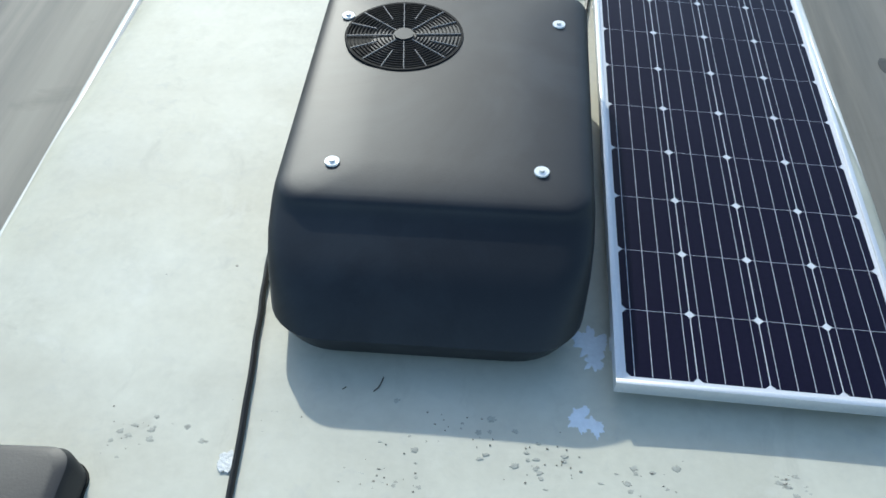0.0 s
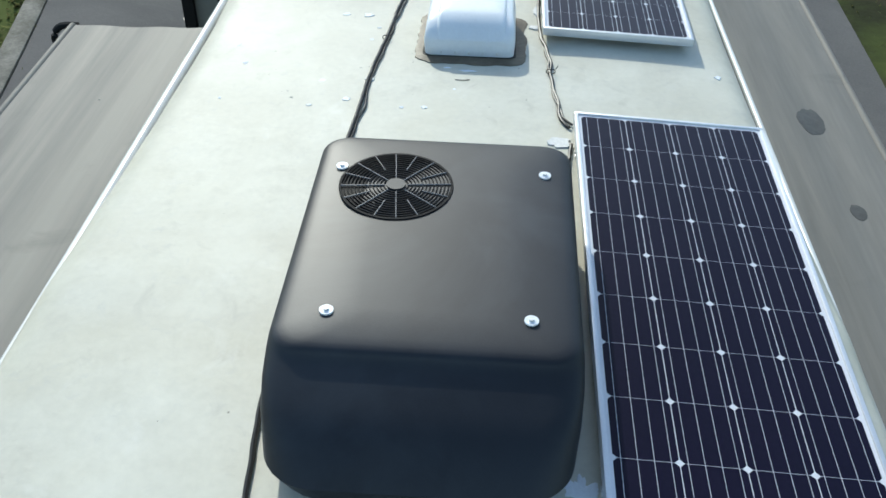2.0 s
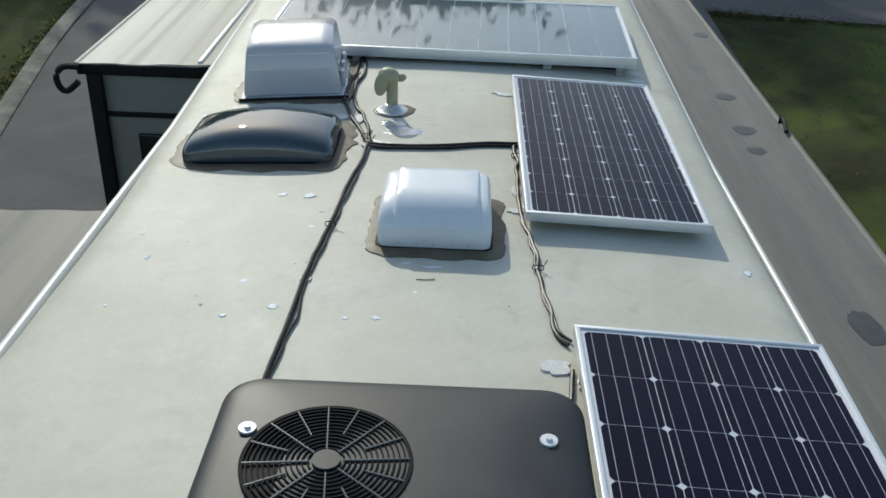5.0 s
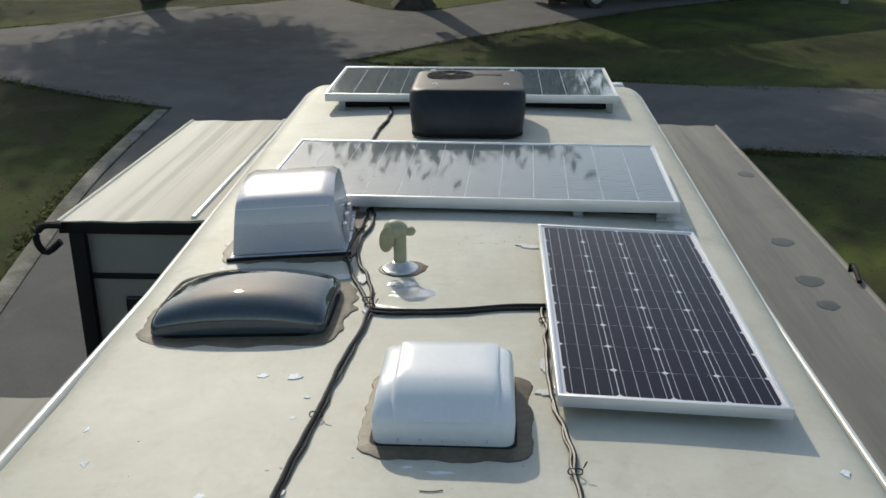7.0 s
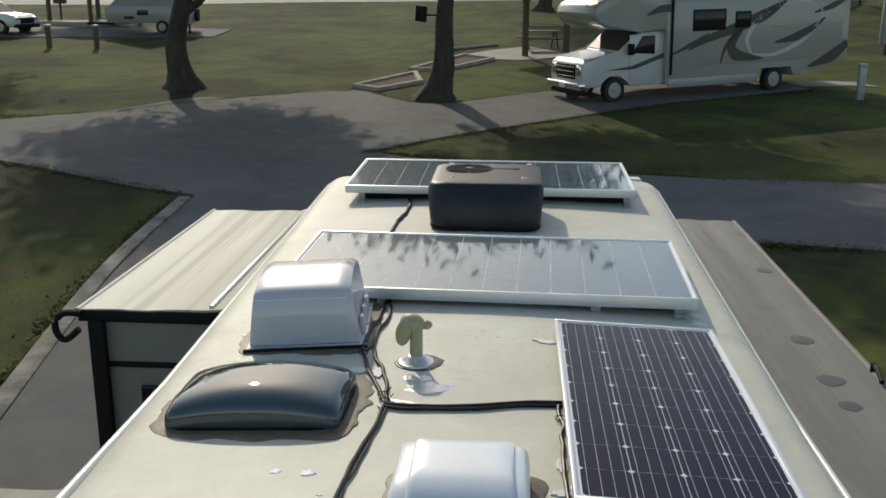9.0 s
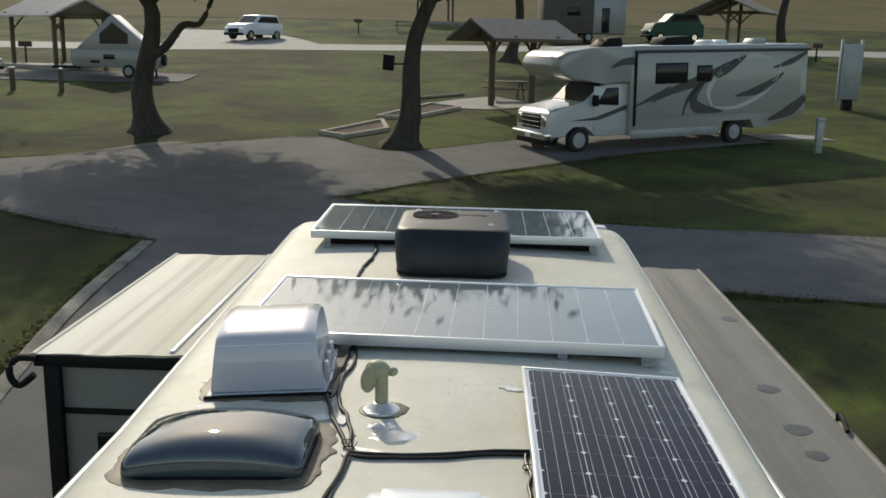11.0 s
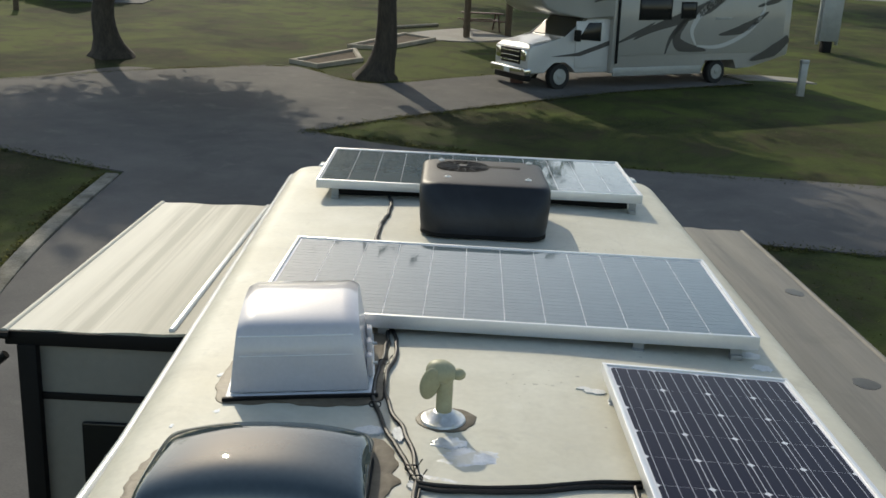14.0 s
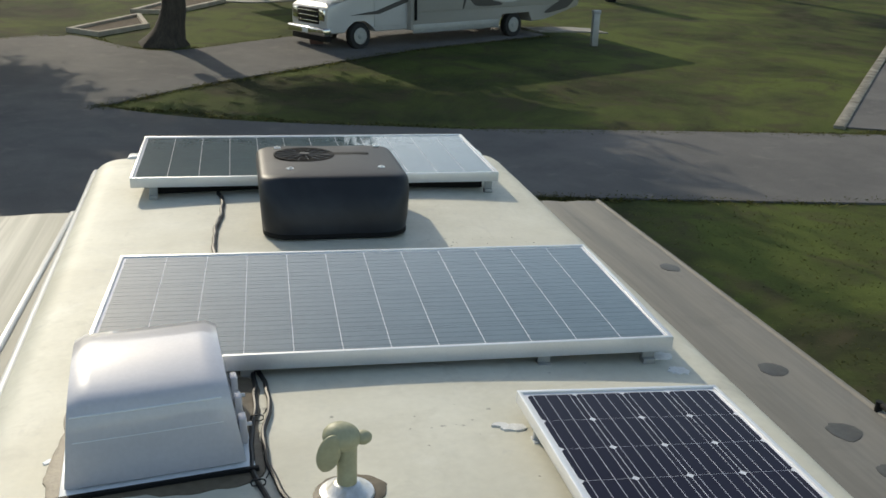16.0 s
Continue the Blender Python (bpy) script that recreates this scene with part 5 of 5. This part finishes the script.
part("hatch", boxed(-1.7, -1.2, -1.03, -0.99, 0.75, 0.9, 0.01), M["glass"], ca)
part("drawbar", boxed(-4.0, -2.5, -0.06, 0.06, 0.42, 0.54, 0.01), M["black"], ca)
for s in (-1, 1):
    wheel_parts(ca, 0.3, s * 0.95 - 0.1, 0.34, 0.2)
part("stabiliser", boxed(1.7, 1.8, -0.9, -0.8, -0.05, 0.6, 0.005), M["black"], ca)
part("spare_wheel", cyl(bmesh.new(), (2.1, -0.3, 0.95), 0.32, 0.2, 20, "x"), M["tyre"], ca)
car(-26.3, 53.6, 170, M["car_white"], "white car parked beside the folding camper")
car(-16.6, 76.8, 62, M["car_white"], "white pickup on the far pale drive", "pickup", 1.15)
car(14.6, 82.5, 15, M["green"], "green vehicle parked behind the motorhome", "van", 1.4)

sh = thing("toy_hauler", "brown boxy trailer parked on the far lawn", "trailer", at=pose(7.4, 80.6, rise(80.6), 0, 0, 8))
part("body", boxed(-3.2, 3.0, -1.2, 1.2, 0.6, 3.2, 0.05), M["shed"], sh)
part("front_wall", boxed(0.6, 3.04, -1.24, -1.19, 0.65, 3.1, 0.02), M["mh_white"], sh)
part("window", boxed(-1.4, -0.4, -1.24, -1.2, 1.9, 2.5, 0.02), M["glass"], sh)
part("door", boxed(1.2, 1.8, -1.27, -1.23, 0.7, 2.5, 0.02), M["glass"], sh)
for s in (-1, 1):
    wheel_parts(sh, 0.3, s * 1.0 - 0.1, 0.36, 0.2)

ub = thing("utility_box", "tall grey metal utility box on the lawn", "utility box", at=pose(15.7, 48.4, rise(48.4), 0, 0, 12))
part("cabinet", boxed(-0.45, 0.45, -0.18, 0.18, 0.45, 2.75, 0.02), M["boxgrey"], ub)
part("door_panel", boxed(-0.34, 0.34, -0.20, -0.175, 0.7, 2.55, 0.01), M["boxgrey"], ub)
for s in (-1, 1):
    part("post", boxed(s * 0.46 - 0.05, s * 0.46 + 0.05, -0.06, 0.06, 0.3, 2.95, 0.01), M["boxgrey"], ub)
part("foot", boxed(-0.2, 0.2, -0.15, 0.15, -0.1, 0.46, 0.02), M["black"], ub)
wp = thing("hydrant_post", "short pale grey utility post standing in the grass", "post", at=pose(11.0, 37.75, rise(37.75)))
part("shaft", boxed(-0.11, 0.11, -0.09, 0.09, -0.1, 1.02, 0.02), M["boxgrey"], wp)
part("cap", boxed(-0.13, 0.13, -0.11, 0.11, 1.0, 1.12, 0.03), M["boxgrey"], wp)
for x, y in ((-18.6, 48.6), (-20.8, 48.6)):
    wp = thing("site_post", "short grey utility post by a camping site", "post", "site posts", at=pose(x, y, rise(y)))
    part("shaft", boxed(-0.1, 0.1, -0.08, 0.08, -0.1, 0.95, 0.02), M["wood"], wp)
    part("cap", boxed(-0.12, 0.12, -0.1, 0.1, 0.9, 1.0, 0.02), M["boxgrey"], wp)
for x, y in ((-9.9, 83.5), (-25.6, 60.0), (21.5, 70)):
    gl = thing("barbecue_grill", "small black park grill on a pedestal", "grill", "park grills", at=pose(x, y, rise(y)))
    part("pedestal", cyl(bmesh.new(), (0, 0, 0.4), 0.05, 1.0, 10), M["black"], gl)
    part("firebox", boxed(-0.3, 0.3, -0.22, 0.22, 0.85, 1.15, 0.02), M["rust"], gl)

M["bed"] = material("gravel_bed", (0.17, 0.135, 0.10), 0.95, vary=0.35, scale=4, fine=30, bump=0.4, spec=0.1)


def garden_bed(corners, label):
    """A bed of brown gravel inside four weathered timbers."""
    t = thing("garden_bed", label, "garden bed", "framed beds")
    bm = bmesh.new()
    rings(bm, [[(x, y, rise(y) + z) for x, y in corners] for z in (-0.08, 0.05)])
    part("gravel", bm, M["bed"], t, "brown gravel and dry leaves")
    for (x0, y0), (x1, y1) in zip(corners, corners[1:] + corners[:1]):
        d = Vector((x1 - x0, y1 - y0, 0)).normalized()
        q = Vector((-d.y, d.x, 0)) * 0.085
        bm = bmesh.new()
        loops = [[(x + k * q.x, y + k * q.y, rise(y) + z) for k, z in ((-1, -0.06), (-1, 0.10), (-0.8, 0.125), (0.8, 0.125), (1, 0.10), (1, -0.06))] for x, y in ((x0 - d.x * 0.07, y0 - d.y * 0.07), ((x0 + x1) / 2, (y0 + y1) / 2), (x1 + d.x * 0.07, y1 + d.y * 0.07))]
        part("timber", rings(bm, loops), M["timber"], t, "pale weathered edging timber")
    return t


garden_bed([(-5.35, 39.0), (-4.45, 38.35), (-3.2, 40.0), (-3.6, 42.0)], "timber-framed gravel bed beside the leaning tree")
garden_bed([(-3.85, 42.9), (-2.6, 42.8), (-0.85, 45.8), (-2.05, 46.8)], "timber-framed gravel bed leading to the shelter")
band("path", [(-2.2, 47.0), (-1.0, 48.6), (0.6, 50.0)], [(-0.7, 45.9), (0.6, 45.9), (2.7, 47.3)], M["concrete"], "pale concrete slab under the picnic shelter", "path", lift=0.03)
va, vb = Vector((-2.85, 48.6, rise(48.6) + 0.05)), Vector((-0.75, 50.3, rise(50.3) + 0.05))
tagged(ob_from("edging_timber", tube(bmesh.new(), [va, va.lerp(vb, 0.5), vb], 0.07, 8), M["timber"]), "weathered edging timber in the grass behind the beds", "edging")
band("camper_pad", [(-33, 51.6), (-25, 52.0), (-18, 52.3), (-14.5, 52.6)], [(-33, 55.6), (-25, 56.0), (-18, 56.2), (-14.5, 55.6)], M["asphalt"], "grey asphalt pad under the folding camper", "pavement", lift=0.03)
band("site_pad", [(9.4, 41.0), (10.9, 41.2), (12.0, 41.0)], [(9.9, 40.2), (11.4, 40.3), (12.4, 40.1)], M["concrete"], "pale concrete strip behind the motorhome", "pavement", lift=0.034)

# small oil stains and leaves on the parking pad
for i, (x, y, rx, ry) in enumerate(((-3.3, 15.6, 0.35, 0.22), (-2.6, 15.8, 0.3, 0.2), (-3.4, 18.6, 0.12, 0.2), (-4.0, 13.4, 0.25, 0.15))):
    tagged(ob_from("oil_stain", blob(x, y, rise(y) + 0.030, rx, ry, 200 + i, 0.25, 36, 0.003), M["stain"]), "dark oil stain on the asphalt pad", "stain", "oil stains")

# ---- grass blades and the far woods ----
def inside(x, y, poly):
    c = False
    for i in range(len(poly)):
        (x1, y1), (x2, y2) = poly[i - 1], poly[i]
        if (y1 > y) != (y2 > y) and x < (x2 - x1) * (y - y1) / (y2 - y1) + x1:
            c = not c
    return c


rng = random.Random(9)
verts, faces = [], []
lawns = (([(-4.85, 8), (-5.6, 14.2), (-6.55, 20.5), (-6.7, 24.8), (-11.4, 27.0), (-16, 29.0), (-18, 24), (-14, 8)], 20000, 0.045), ([(4.55, 8), (4.65, 14), (4.55, 22.2), (7, 22.0), (16, 20.9), (20, 19), (14, 8)], 15000, 0.045),
         ([(-3.2, 29.8), (-1.1, 31.4), (1.7, 33.7), (4.9, 36.2), (10, 39), (15, 41.6), (21, 39), (15, 30), (12.8, 27.3), (12, 27.0), (3.2, 27.8)], 26000, 0.035))
for poly, count, size in lawns:
    x0, x1 = min(p[0] for p in poly), max(p[0] for p in poly)
    y0, y1 = min(p[1] for p in poly), max(p[1] for p in poly)
    k = 0
    while k < count:
        x, y = rng.uniform(x0, x1), rng.uniform(y0, y1)
        if not inside(x, y, poly):
            continue
        k += 1
        if noise.noise(Vector((x * 0.45, y * 0.45, 3))) < -0.45:
            continue
        h = size * rng.uniform(0.35, 1.0)
        a, w = rng.uniform(0, 6.28), rng.uniform(0.012, 0.03)
        z = rise(y) - 0.03
        b = len(verts)
        dx, dy = math.cos(a) * w, math.sin(a) * w
        verts += [(x - dx, y - dy, z), (x + dx, y + dy, z), (x + rng.gauss(0, 0.04), y + rng.gauss(0, 0.04), z + h)]
        faces.append((b, b + 1, b + 2))
edges = (([(-4.6, 4), (-4.8, 8), (-5.5, 14.2), (-6.48, 20.5), (-6.65, 24.9)], 2600), ([(-18, 30.6), (-11.4, 27.6), (-6.9, 25.4)], 1800), ([(4.4, 22.8), (7, 22.5), (16, 21.5), (24, 20.5)], 2200), ([(-3.4, 29.5), (3.2, 27.5), (12, 26.75), (14, 26.6)], 2600), ([(-3.6, 29.3), (-1.3, 31.6), (1.45, 33.9), (4.7, 36.5), (9.8, 39.3)], 2400), ([(-18, 32.4), (-12.6, 33.8), (-10.2, 35.7), (-7.5, 37.4), (-5.3, 38.3)], 2400), ([(-4.6, 38.0), (-2.6, 36.0), (0.2, 37.8), (3, 39.9)], 800))
for pts, count in edges:
    line = smooth_line([(*p, 0) for p in pts], 12)
    for k in range(count):
        u = rng.uniform(0, len(line) - 1.001)
        q = line[int(u)].lerp(line[int(u) + 1], u % 1)
        wob = 0.22 * noise.noise(Vector((q.x * 0.9, q.y * 0.9, 1)))
        x, y = q.x + rng.gauss(wob, 0.10), q.y + rng.gauss(wob, 0.10)
        h, a, w = rng.uniform(0.012, 0.038), rng.uniform(0, 6.28), rng.uniform(0.015, 0.04)
        z = rise(y) - 0.01
        b = len(verts)
        dx, dy = math.cos(a) * w, math.sin(a) * w
        verts += [(x - dx, y - dy, z + 0.01), (x + dx, y + dy, z + 0.01), (x + rng.gauss(0, 0.05), y + rng.gauss(0, 0.05), z + h + 0.02)]
        faces.append((b, b + 1, b + 2))
me = bpy.data.meshes.new("grass_blades")
me.from_pydata(verts, [], faces)
me.materials.append(M["blade"])
tagged(new("grass_blades", me), "short uneven green grass blades", "grass", kind="stuff")

verts, faces, tv = [], [], bmesh.new()
for k in range(46):
    x, y = -110 + 5 * k + rng.uniform(-2, 2), rng.uniform(150, 172)
    z, h = rise(y), rng.uniform(7, 12)
    tube(tv, [(x, y, z - 0.2), (x + rng.uniform(-0.5, 0.5), y, z + h * 0.5), (x + rng.uniform(-1, 1), y, z + h * 0.8)], 0.3, 6, [0.35, 0.25, 0.1])
    for j in range(260):
        a, rr = rng.uniform(0, 6.28), rng.uniform(0, 1) ** 0.5 * h * 0.42
        p = Vector((x + math.cos(a) * rr, y + math.sin(a) * rr, z + h * (0.28 + 0.7 * rng.random() * (1 - rr / (h * 0.6)))))
        s = rng.uniform(0.3, 0.7)
        m = Euler((rng.uniform(-1, 1), rng.uniform(-1, 1), rng.uniform(0, 6.28))).to_matrix()
        b = len(verts)
        verts += [tuple(p + m @ Vector(q) * s) for q in ((-1, 0, 0), (0, -0.6, 0.1), (1, 0, 0), (0, 0.6, 0.1))]
        faces.append((b, b + 1, b + 2, b + 3))
me = bpy.data.meshes.new("far_woods")
me.from_pydata(verts, [], faces)
me.materials.append(M["leaf"])
woods = tagged(new("far_woods", me), "far belt of green trees along the field", "woods", kind="stuff")
tagged(ob_from("far_trunks", tv, M["bark"]), "dark trunks of the far belt of trees", "tree trunks", kind="stuff")
